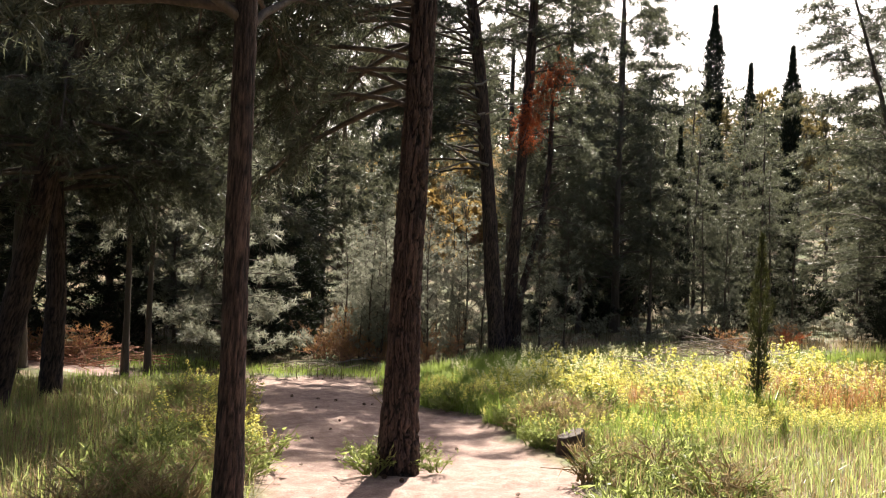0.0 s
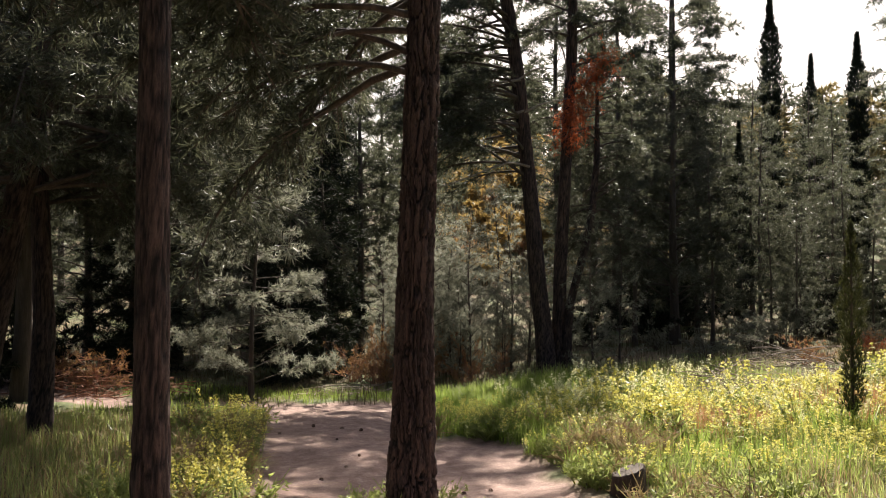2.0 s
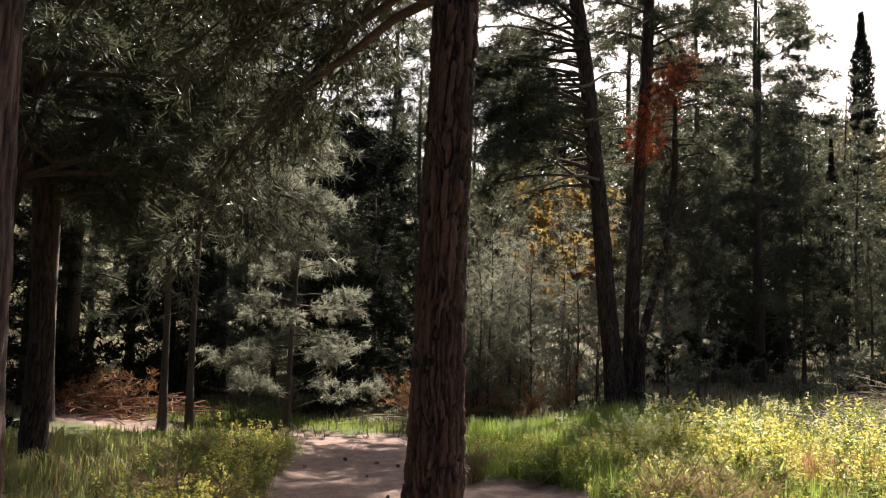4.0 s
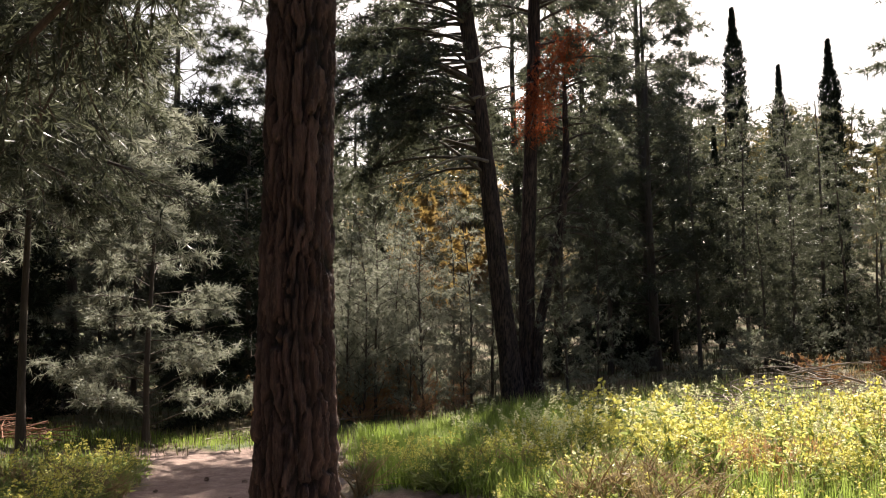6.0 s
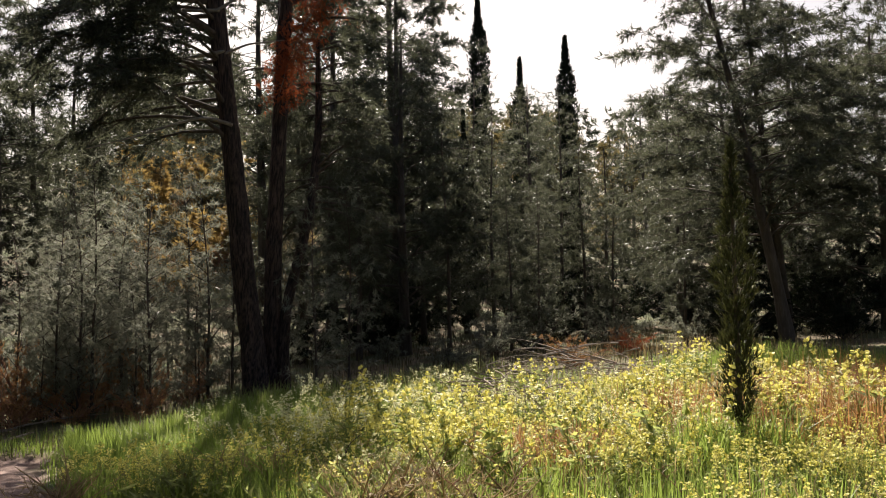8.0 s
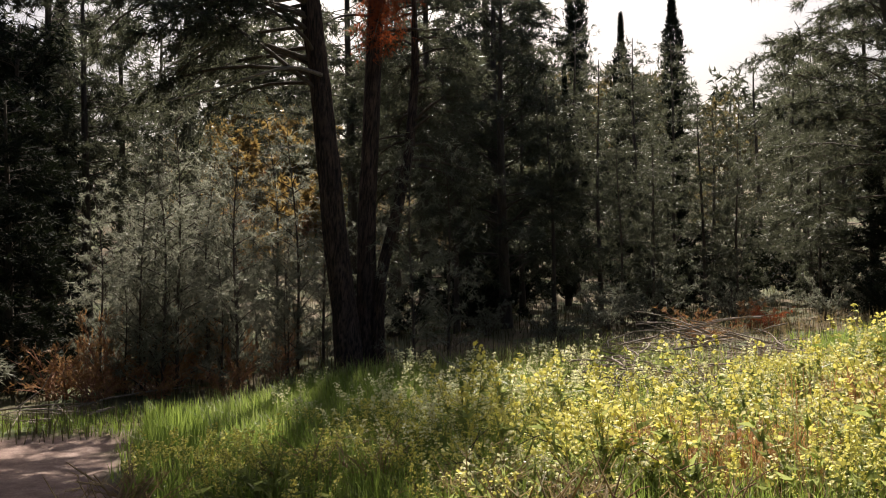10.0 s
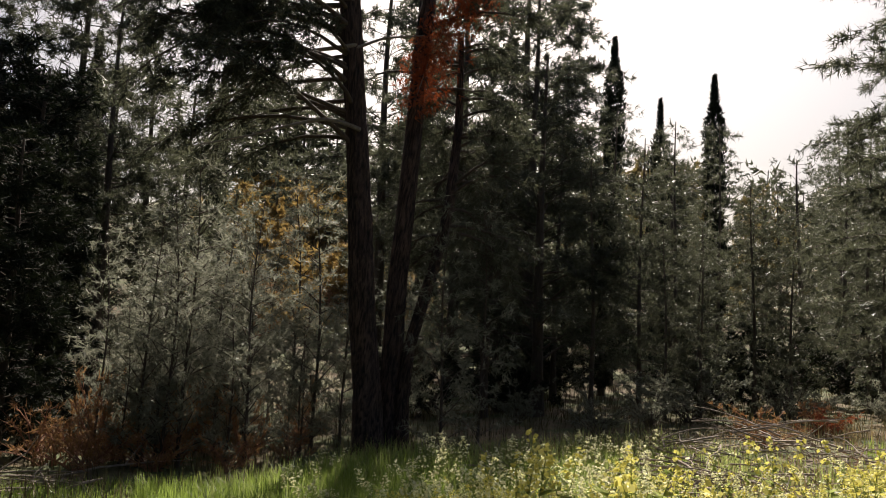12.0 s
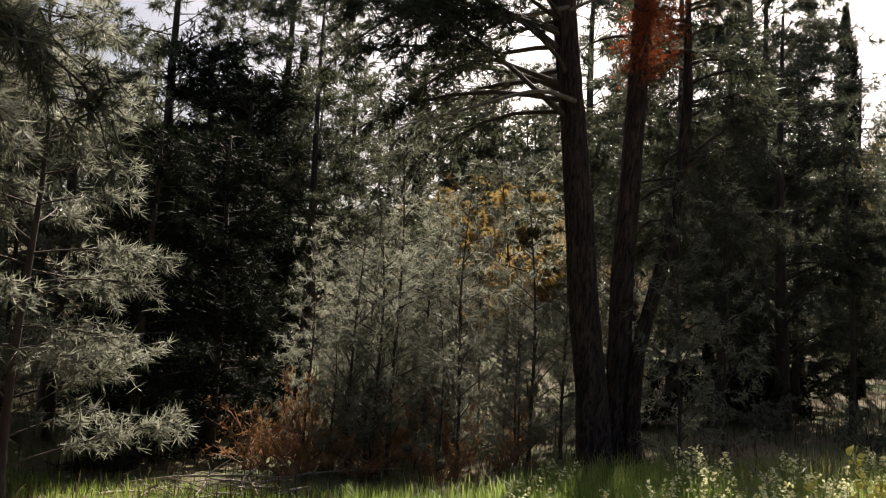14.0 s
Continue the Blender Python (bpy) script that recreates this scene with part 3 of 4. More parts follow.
bare_limb(pine_a, [(3.12, 18.4, 5.05), (2.6, 18.25, 5.16), (2.05, 18.1, 4.95), (1.33, 18.0, 4.64), (0.5, 17.9, 4.36)], 0.038, "pale bare limb")
bare_limb(pine_a, [(2.98, 18.45, 6.5), (1.82, 18.3, 6.12), (1.21, 18.2, 5.4), (0.61, 18.1, 5.03)], 0.04, "grey bare limb")
bare_limb(pine_a, [(2.9, 18.45, 7.3), (1.83, 18.3, 7.12), (1.0, 18.2, 6.8)], 0.04, "grey bare limb")
bare_limb(pine_b, [(4.3, 18.8, 9.0), (3.67, 18.5, 8.6), (3.95, 18.4, 8.2), (4.05, 18.4, 7.91), (4.09, 18.4, 7.33), (3.95, 18.4, 7.01)], 0.035, "pale crooked dead limb")
bare_limb(pine_a, [(2.85, 18.45, 7.3), (3.2, 18.4, 7.55), (3.46, 18.4, 7.62), (4.09, 18.4, 7.53)], 0.03, "pale bare limb")
bare_limb(pine_a, [(2.98, 18.45, 6.45), (3.44, 18.4, 6.68), (4.14, 18.4, 6.83)], 0.03, "pale bare limb")


def dead_branch(parent, pts, seed, count, size):
    """A dead hanging branch with its red needles still on."""
    r = np.random.default_rng(seed)
    p = np.array(pts, float) - (parent.location.x, parent.location.y, CLUMP_FOOT)
    ln = [(p, np.linspace(0.03, 0.01, len(p)))]
    at = line_at(p, r.uniform(0, 1, count)) + r.normal(size=(count, 3)) * size
    at[:, 2] -= np.abs(r.normal(size=count)) * 0.12
    ax = unit(r.normal(size=(count, 3)) * 0.6 + [0.1, 0, -0.8])
    part("dead_branch", mesh_from("dead_branch", *blades(at, ax, 8, 0.17, 0.012, 0.5, r), M_RED), parent, "dead branch with rust-red needles")
    part("dead_limb", mesh_from("dead_limb", *tubes(ln, 5), M_TWIG_PALE, True), parent)


dead_branch(pine_b, [(5.3, 18.3, 7.9), (4.9, 18.3, 7.75), (4.55, 18.3, 7.15), (4.25, 18.3, 6.5), (4.05, 18.35, 5.75)], 31, 800, (0.21, 0.17, 0.19))

for ob, x, y in ((pine_a, 4.04, 20.8), (pine_b, 4.46, 21.2), (pine_c, 4.72, 21.03)):
    ob.location, ob.scale = (x, y, h(x, y)), (1.1325,) * 3

# ---- the woods ----
WOOD = "pines of the wood"
full_pine = pine("pine_tree", 41, height=9.5, bare=0.14, reach=3.9, count=62, trunk=0.17)
put(full_pine, 9.6, 26.0, 0.4, 1.05, label="broad grey-green pine with a rounded crown", group=WOOD, first=True)
tall_pine = pine("pine_tree", 42, height=12.5, bare=0.3, reach=3.8, count=58, tufts=5, top=0.6, length=0.24, width=0.024, trunk=0.18, wood=False)
put(tall_pine, -9.5, 13.0, 0.0, 1.0, label="tall dark pine in shade", group=WOOD, first=True)
airy_pine = pine("pine_tree", 43, height=11.0, bare=0.25, reach=5.0, count=78, trunk=0.16, lean=(-2.6, 0.4))
put(airy_pine, 16.5, 17.6, 0.0, 1.0, label="leaning pine with an open crown on the rise", group=WOOD, first=True)
thin_pine = pine("pine_tree", 44, height=9.0, bare=0.16, reach=1.9, count=52, tufts=5, trunk=0.09, wood=False)
put(thin_pine, 8.15, 26.0, 0.0, 1.0, label="thin dark pine in the thicket", group=WOOD, first=True)
for x, y, a, s in [(11.9, 30, 1.0, 1.15), (9.6, 29, 2.2, 0.8), (13.2, 27, 3.0, 0.9), (10.4, 24.5, 5.0, 0.75), (16.5, 28, 0.6, 1.0), (18.5, 24, 1.9, 0.85), (14.8, 24, 4.4, 0.7), (20.5, 27, 2.1, 1.0), (-5.6, 23.5, 1.1, 0.9), (23, 30, 0.3, 1.1), (26, 33, 2, 1.2), (15.5, 33, 3, 1.2), (18.5, 33.5, 4, 1.15)]:
    put(thin_pine, x, y, a, s)
# the copies at x -12, -9.5 and -6.5 are unseen, added for shade
for x, y, a, s in [(-12, 9, 1.0, 1.0), (-12.2, 24, 3.0, 0.95), (-9.5, 3.5, 5.2, 0.9), (-6.5, -4, 0.5, 0.95), (21.5, 14, 2.5, 0.9), ]:
    put(tall_pine, x, y, a, s)
for x, y, a, s in [(10.6, 33, 1.3, 1.0), (-10.5, 25, 0.9, 1.0), (-7.4, 28, 4.2, 1.0), (26, 26, 3.3, 1.0), (22.5, 22, 1.4, 0.8), (-14.5, 17, 2.0, 1.0), (-13.4, 21, 0.3, 1.0)]:
    put(full_pine, x, y, a, s)
for x, y, a, s in [(18.5, 19.5, 0.5, 0.95), (24, 18, 2.0, 1.0)]:
    put(airy_pine, x, y, a, s)

for x, y, a, s in [(18.6, 21.8, 1.0, 0.9), (21.5, 18.8, 2.0, 0.95), ]:
    put(full_pine, x, y, a, s)
for x, y, a, s in [(12.2, 33.5, 2.6, 1.4), (9.0, 31.6, 5.1, 1.2), (10.8, 29.6, 0.3, 1.1), (7.2, 35, 2.2, 1.3), (-8.6, 15.6, 4.5, 1.2), (-9.6, 19.0, 0.1, 1.15), (-1.8, 31.5, 3.7, 1.0), (-7.5, 24.5, 2.0, 1.0), (-11.5, 14.5, 3.0, 0.9), (23.5, 24, 4.0, 1.0), (19.0, 16.2, 1.2, 0.85), (-3.0, 33, 1.0, 1.25), (-5.9, 31, 2.4, 1.25), (27.5, 25, 0.4, 0.9)]:
    put(tall_pine, x, y, a, s)

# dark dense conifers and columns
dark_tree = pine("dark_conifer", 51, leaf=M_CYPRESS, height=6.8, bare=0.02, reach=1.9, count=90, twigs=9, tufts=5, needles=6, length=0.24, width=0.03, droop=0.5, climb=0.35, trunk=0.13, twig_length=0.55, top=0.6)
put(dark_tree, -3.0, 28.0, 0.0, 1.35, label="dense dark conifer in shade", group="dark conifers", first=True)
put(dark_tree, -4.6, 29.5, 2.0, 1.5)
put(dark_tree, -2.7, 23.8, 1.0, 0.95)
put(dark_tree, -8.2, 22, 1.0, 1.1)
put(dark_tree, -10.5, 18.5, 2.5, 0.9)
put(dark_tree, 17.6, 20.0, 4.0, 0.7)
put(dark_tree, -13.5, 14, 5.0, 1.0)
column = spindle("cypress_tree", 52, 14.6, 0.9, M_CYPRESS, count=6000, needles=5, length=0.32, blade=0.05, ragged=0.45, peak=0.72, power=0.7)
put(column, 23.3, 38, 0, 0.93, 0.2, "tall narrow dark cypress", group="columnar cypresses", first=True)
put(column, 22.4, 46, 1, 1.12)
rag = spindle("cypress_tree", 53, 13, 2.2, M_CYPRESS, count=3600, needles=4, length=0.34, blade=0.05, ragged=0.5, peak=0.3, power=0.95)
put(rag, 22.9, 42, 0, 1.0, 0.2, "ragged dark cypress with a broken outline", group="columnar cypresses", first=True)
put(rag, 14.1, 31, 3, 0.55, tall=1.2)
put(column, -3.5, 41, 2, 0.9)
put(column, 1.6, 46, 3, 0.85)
young_column = spindle("young_cypress", 54, 2.95, 0.32, M_JUNIPER, count=1150, needles=6, length=0.11, blade=0.012, ragged=0.42, foot=0.15, peak=0.6, power=0.7)
put(young_column, 6.34, 8.54, 0.0, 1.0, tall=1.12, label="young slim cypress, olive green and sunlit, in the meadow", first=True)

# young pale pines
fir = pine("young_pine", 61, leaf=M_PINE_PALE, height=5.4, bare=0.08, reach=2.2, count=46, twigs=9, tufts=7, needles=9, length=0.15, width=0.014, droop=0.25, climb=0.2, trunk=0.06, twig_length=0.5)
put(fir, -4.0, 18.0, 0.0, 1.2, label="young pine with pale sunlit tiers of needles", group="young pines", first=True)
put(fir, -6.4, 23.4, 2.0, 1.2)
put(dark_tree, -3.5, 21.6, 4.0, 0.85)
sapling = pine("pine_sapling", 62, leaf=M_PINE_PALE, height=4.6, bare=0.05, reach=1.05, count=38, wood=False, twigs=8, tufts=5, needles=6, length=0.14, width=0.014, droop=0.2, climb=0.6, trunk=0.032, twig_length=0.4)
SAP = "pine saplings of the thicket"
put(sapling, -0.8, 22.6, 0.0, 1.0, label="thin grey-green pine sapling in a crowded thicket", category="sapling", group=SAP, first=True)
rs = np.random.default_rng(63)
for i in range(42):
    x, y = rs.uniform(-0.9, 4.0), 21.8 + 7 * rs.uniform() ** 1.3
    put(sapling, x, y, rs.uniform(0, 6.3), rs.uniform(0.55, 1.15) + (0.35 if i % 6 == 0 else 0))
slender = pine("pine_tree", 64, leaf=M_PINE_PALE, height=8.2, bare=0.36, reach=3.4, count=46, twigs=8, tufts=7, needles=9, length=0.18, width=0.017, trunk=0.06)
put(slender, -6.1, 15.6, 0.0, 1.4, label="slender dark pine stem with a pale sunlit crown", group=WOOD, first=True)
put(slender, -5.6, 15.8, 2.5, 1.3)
for x, y in [(5.3, 20.5), (6.3, 21.2), (5.0, 23), (12.3, 24.2), (12.8, 23.4), (13.5, 24.5), (15.3, 23.2), (17, 22)]:
    put(thin_pine if x > 10 else sapling, x, y, x * 3, 0.55 if x > 10 else 1.05)

# shrubs at the wood's foot
bush = shrub("shrub", 71, 1.7, 2.2, M_PINE_PALE)
SHR = "shrubs at the wood's foot"
put(bush, 12.4, 23.2, 0, 1.2, label="pale grey-green shrub at the edge of the wood", category="shrub", group=SHR, first=True)
for x, y, a, s in [(10.8, 22.4, 1, 0.8), (14.2, 22, 2, 0.9), (9.0, 21.5, 3, 0.6), (15.8, 20.5, 4, 0.7), (8.3, 24, 5, 0.7), (17.5, 20.6, 0.4, 0.9)]:
    put(bush, x, y, a, s)
# filler undergrowth whose near-black leaf colour stands in for shade below the trees
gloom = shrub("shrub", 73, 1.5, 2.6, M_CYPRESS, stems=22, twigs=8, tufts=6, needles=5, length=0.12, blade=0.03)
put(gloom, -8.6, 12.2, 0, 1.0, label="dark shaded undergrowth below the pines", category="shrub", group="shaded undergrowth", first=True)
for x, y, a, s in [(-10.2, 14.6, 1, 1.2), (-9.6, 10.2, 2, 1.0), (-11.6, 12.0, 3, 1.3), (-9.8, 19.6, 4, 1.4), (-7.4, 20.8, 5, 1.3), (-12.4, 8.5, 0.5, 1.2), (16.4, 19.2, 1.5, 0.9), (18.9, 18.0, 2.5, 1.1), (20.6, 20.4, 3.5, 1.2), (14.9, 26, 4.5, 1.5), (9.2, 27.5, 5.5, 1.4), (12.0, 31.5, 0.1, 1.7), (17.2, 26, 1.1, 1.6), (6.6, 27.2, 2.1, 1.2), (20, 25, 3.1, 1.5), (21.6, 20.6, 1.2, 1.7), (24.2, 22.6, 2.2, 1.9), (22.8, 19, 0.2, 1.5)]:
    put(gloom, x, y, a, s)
rust = shrub("shrub", 72, 0.9, 1.5, M_BROWN, M_STICK_RED, stems=18, twigs=6, tufts=4, needles=4)
put(rust, 0.3, 21.6, 0, 1.0, label="dry rust-brown brushwood under the saplings", category="shrub", group="dry brush", first=True)
for x, y, a, s in [(-0.9, 21.4, 1, 1.1), (-1.6, 22.3, 2, 1.4), (1.6, 21.4, 3, 0.8), (-7.6, 17.5, 4, 1.2), (-9, 18.5, 5, 1.2), (13.4, 20.1, 0.2, 0.8), (10.6, 18.4, 1.4, 0.9), (-0.4, 23.0, 5.5, 1.3), (2.7, 21.3, 3.9, 0.7)]:
    put(rust, x, y, a, s)

flame = shrub("shrub", 74, 0.75, 1.3, M_RED, M_STICK_RED, stems=16, twigs=8, tufts=5, needles=5, length=0.1, blade=0.016)
put(flame, 13.2, 19.6, 0.0, 0.8, label="small red-leaved bush above the brushwood", category="shrub", first=True)
for x, y, a, s in [(-0.7, 22.2, 0.6, 0.9), (0.6, 22.6, 1.9, 0.8), (1.9, 22.2, 2.8, 0.7), (3.1, 22.8, 4.2, 0.7), (1.2, 24.4, 5.0, 1.0)]:
    put(rust, x, y, a, s, tall=2.3)

# the far slope
far_pine = pine("pine_tree", 81, height=9.0, bare=0.15, reach=3.4, count=38, wood=False, twigs=3.0, tufts=4, needles=4, length=0.55, width=0.14, trunk=0.16, twig_length=1.0)
put(far_pine, 30, 52, 0, 1.0, label="pine on the far wooded slope", group="pines on the far slope", first=True)
warm_pine = pine("pine_tree", 82, leaf=M_PINE_WARM, height=8.5, bare=0.12, reach=3.4, count=38, wood=False, twigs=3.0, tufts=4, needles=4, length=0.55, width=0.14, trunk=0.16, twig_length=1.0)
put(warm_pine, 33, 47, 0, 1.0, label="olive-brown pine on the far slope", group="pines on the far slope", first=True)
rf = np.random.default_rng(83)
mid_pine = pine("pine_tree", 85, height=10.0, bare=0.12, reach=3.4, count=50, wood=False, twigs=5, tufts=4, needles=5, length=0.3, width=0.038, trunk=0.16, twig_length=0.8)
put(mid_pine, 9.4, 37, 0, 1.2, label="dark pine that fills the wood, behind the thicket and out of view", group=WOOD, first=True)
# the first three stand out of view, added to darken the trunks' left sides
for x, y, s in [(-7.5, -1.5, 1.2), (-5.8, -6.5, 1.2), (-8.4, 3.2, 1.2), (9, 36, 1.2), (13, 38, 1.2), (16, 38, 1.15), (20.5, 37, 1.0), (-14, 30, 1.2), (-2.2, 37, 1.2), (28, 38, 1.1), (-1, 36, 1.3), (-5.5, 38, 1.3), (-11, 33, 1.3), (0.4, 35, 1.2), (-8, 36, 1.3), (2.2, 40, 0.8), (-16, 37, 1.3)]:
    put(mid_pine, x, y, x * 2.3, s * 0.9)
# unseen pines added behind the walker to cut the sky's fill light
rb = np.random.default_rng(47)
for i in range(26):
    a = radians(118 + 4.9 * i)
    d = rb.uniform(12, 17) if i % 2 else rb.uniform(19, 27)
    put(mid_pine, -0.5 + d * math.sin(a), -3 + d * math.cos(a), rb.uniform(0, 6.3), rb.uniform(1.0, 1.35))

for i in range(130):
    y = rf.uniform(38, 95)
    x = rf.uniform(-0.8, 1.05) * y
    if abs(math.degrees(math.atan2(x - 0.3, y)) - 6.8) < 5.2 and y < 78:
        continue
    kind = far_pine if rf.uniform() < 0.6 or x < 18 else warm_pine
    put(mid_pine if y < 46 else kind, x, y, rf.uniform(0, 6.3), rf.uniform(0.75, 1.2))
for x, y, s in [(7.5, 80, 1.1), (10, 82, 1.2), (12.5, 79, 1.1), (15, 84, 1.2), (5.5, 84, 1.2), (9, 88, 1.2), (13.2, 88, 1.1), (6.0, 62, 0.55), (10.5, 66, 0.6), (9.3, 57, 0.4)]:
    put(far_pine, x, y, s * 40, s)
# bushes added so that their gold colour gives the glow in the gap
broom = shrub("glow_bush", 84, 1.6, 2.4, M_GOLD, stems=14, twigs=4, tufts=5, needles=5, length=0.3, blade=0.09)
put(broom, 4.6, 45, 0, 1.2, label="golden bush coloured like sun glow on the far slope", category="shrub", group="bushes on the far slope", first=True)
for i in range(34):
    y = rf.uniform(44, 76)
    a = radians(6.3 + rf.uniform(-5, 4.5))
    put(broom if rf.uniform() < 0.5 else rust, 0.3 + y * math.tan(a), y, i * 1.1, rf.uniform(1.0, 1.9) * (1.0 if i % 3 else 1.3))


# ---- grass and flowers ----
def scatter(count, x0, x1, y0, y1, keep, r):
    x, y = r.uniform(x0, x1, count), r.uniform(y0, y1, count)
    ok = keep(x, y)
    return x[ok], y[ok]


def grass(name, x, y, height, width, mat, r, label, lean=0.35, category="grass"):
    """Many single bent blades, each of two joints."""
    n = len(x)
    p = np.stack([x, y, rise(x, y) - 0.04], -1)
    a = r.uniform(0, 2 * np.pi, n)
    out = np.stack([np.cos(a), np.sin(a), 0 * a], -1)
    side = np.stack([-np.sin(a), np.cos(a), 0 * a], -1)
    ht = (height * r.uniform(0.45, 1.3, n))[:, None]
    bend = (np.abs(r.normal(size=n)) * lean)[:, None]
    w = (width * r.uniform(0.6, 1.4, n))[:, None]
    up = np.array([[0, 0, 1.0]])
    mid = p + up * ht * 0.55 + out * ht * bend * 0.35
    tip = p + up * ht * (1 - 0.25 * np.minimum(bend, 1.2)) + out * ht * bend
    v = np.stack([p - side * w / 2, p + side * w / 2, mid + side * w * 0.4, mid - side * w * 0.4, tip], 1).reshape(-1, 3)
    b = np.arange(n)[:, None] * 5
    f = np.concatenate([b + [0, 1, 2], b + [0, 2, 3], b + [3, 2, 4]], 1).reshape(-1, 3)
    return tagged(new(name, mesh_from(name, v, f, mat)), label, category, kind="stuff")


rg = np.random.default_rng(91)
off_track = lambda x, y: track_distance(x, y) > 0.12
stump_clear = lambda x, y: np.hypot(x - 2.1, (y - 5.4) * 0.8) > 0.6
heaps_off = lambda x, y: stump_clear(x, y) & ((np.hypot(x - 5.0, (y - 10.2) * 0.9) > 0.9) | (np.sin(31 * x) * np.sin(37 * y) > 0.45)) & (np.hypot(x - 6.9, (y - 14.0) * 1.2) > 1.5) & (np.hypot(x - 9.4, y - 16.0) > 1.8)
MEADOW = lambda x, y: heaps_off(x, y) & (track_distance(x, y) > 0.25) & (x > 1.0 + 0.06 * y + 0.5 * np.sin(2.1 * y)) & (y + rg.normal(size=np.shape(x)) * 0.45 > 5.9)

x, y = scatter(30000, 0.2, 5.0, 8.5, 18.2, lambda x, y: off_track(x, y) & (rg.uniform(size=x.shape) < smooth(5.0 - x, 0, 2.5)), rg)
grass("green_grass", x, y, 0.42, 0.012, M_GRASS, rg, "fresh green grass at the meadow's edge")
x, y = scatter(42000, 1.2, 15, 5.2, 16.8, MEADOW, rg)
grass("meadow_grass", x, y, 0.42, 0.011, M_GRASS, rg, "tall green grass among the flowers")
x, y = scatter(14000, 3.0, 16, 4.0, 20, lambda x, y: (track_distance(x, y) > 0.3) & (np.sin(0.8 * x + 0.5 * y) + np.sin(1.7 * y - 0.4 * x) > 0.1), rg)
grass("dry_meadow_grass", x, y, 0.5, 0.008, M_STRAW, rg, "dry straw-coloured grass in the meadow", 0.5)
x, y = scatter(9000, 6.3, 11.5, 7.2, 11.5, lambda x, y: rg.uniform(size=x.shape) < smooth(x, 6.3, 7.6) * smooth(y, 7.2, 8.2), rg)
grass("dry_ferns", x, y, 0.72, 0.012, M_RUSSET, rg, "dry russet fern and stalks beside the young cypress", 0.7)
x, y = scatter(4200, 4.0, 6.1, 9.0, 11.4, lambda x, y: np.hypot(x - 5.0, (y - 10.2) * 0.9) < 0.95 + 0.3 * np.sin(5 * x + 3 * y), rg)
grass("dry_meadow_patch", x, y, 0.45, 0.01, M_RUSSET, rg, "orange-brown dry patch in the meadow", 0.6)
x, y = scatter(700, 5.5, 6.8, 7.7, 9.1, lambda x, y: np.hypot(x - 6.15, y - 8.4) < 0.62, rg)
grass("rank_grass", x, y, 0.72, 0.014, M_GRASS, rg, "rank green grass round the foot of the young cypress", 0.4)
x, y = scatter(34000, -10, -1.6, -3.0, 12.5, off_track, rg)
grass("dry_grass", x, y, 0.36, 0.0075, M_STRAW, rg, "dry tangled grass beside the track", 1.1)
x, y = scatter(22000, -10, -1.6, -3.0, 13, off_track, rg)
grass("weeds", x, y, 0.38, 0.014, M_WEED, rg, "green weeds among dry grass", 0.5)
x, y = scatter(16000, -7, 1.5, 12.0, 20, off_track, rg)
grass("green_grass", x, y, 0.22, 0.011, M_GRASS, rg, "bright green grass where the track bends")
x, y = scatter(19000, 1.4, 12, -4, 6.6, lambda x, y: stump_clear(x, y) & (track_distance(x, y) > 0.3) & (rg.uniform(size=x.shape) < smooth(12 - x, 0, 4) * smooth(y, -4, -1)), rg)
grass("roadside_grass", x, y, 0.34, 0.009, M_STRAW, rg, "short dry grass at the edge of the track", 0.6)
x, y = scatter(19000, 1.4, 12, -4, 6.8, lambda x, y: stump_clear(x, y) & (track_distance(x, y) > 0.2) & (rg.uniform(size=x.shape) < smooth(12 - x, 0, 4) * smooth(y, -4, -1)), rg)
grass("roadside_weeds", x, y, 0.3, 0.016, M_WEED, rg, "low green weeds at the edge of the track", 0.5)
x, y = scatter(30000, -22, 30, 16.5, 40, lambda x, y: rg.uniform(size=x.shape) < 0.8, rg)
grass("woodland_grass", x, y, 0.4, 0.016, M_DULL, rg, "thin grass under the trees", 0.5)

x, y = scatter(9000, 1.0, 9.0, 13.0, 19.5, lambda x, y: np.hypot(x - 6.9, (y - 14.0) * 1.2) > 1.5, rg)
grass("leafy_weeds", x, y, 0.42, 0.02, M_WEED, rg, "leafy green weeds below the pines", 0.6)
x, y = scatter(14000, 0, 17, 44, 80, lambda x, y: x > 0, rg)
grass("slope_grass", x, y, 0.7, 0.06, M_STRAW, rg, "yellow sunlit grass on the far slope", 0.5)


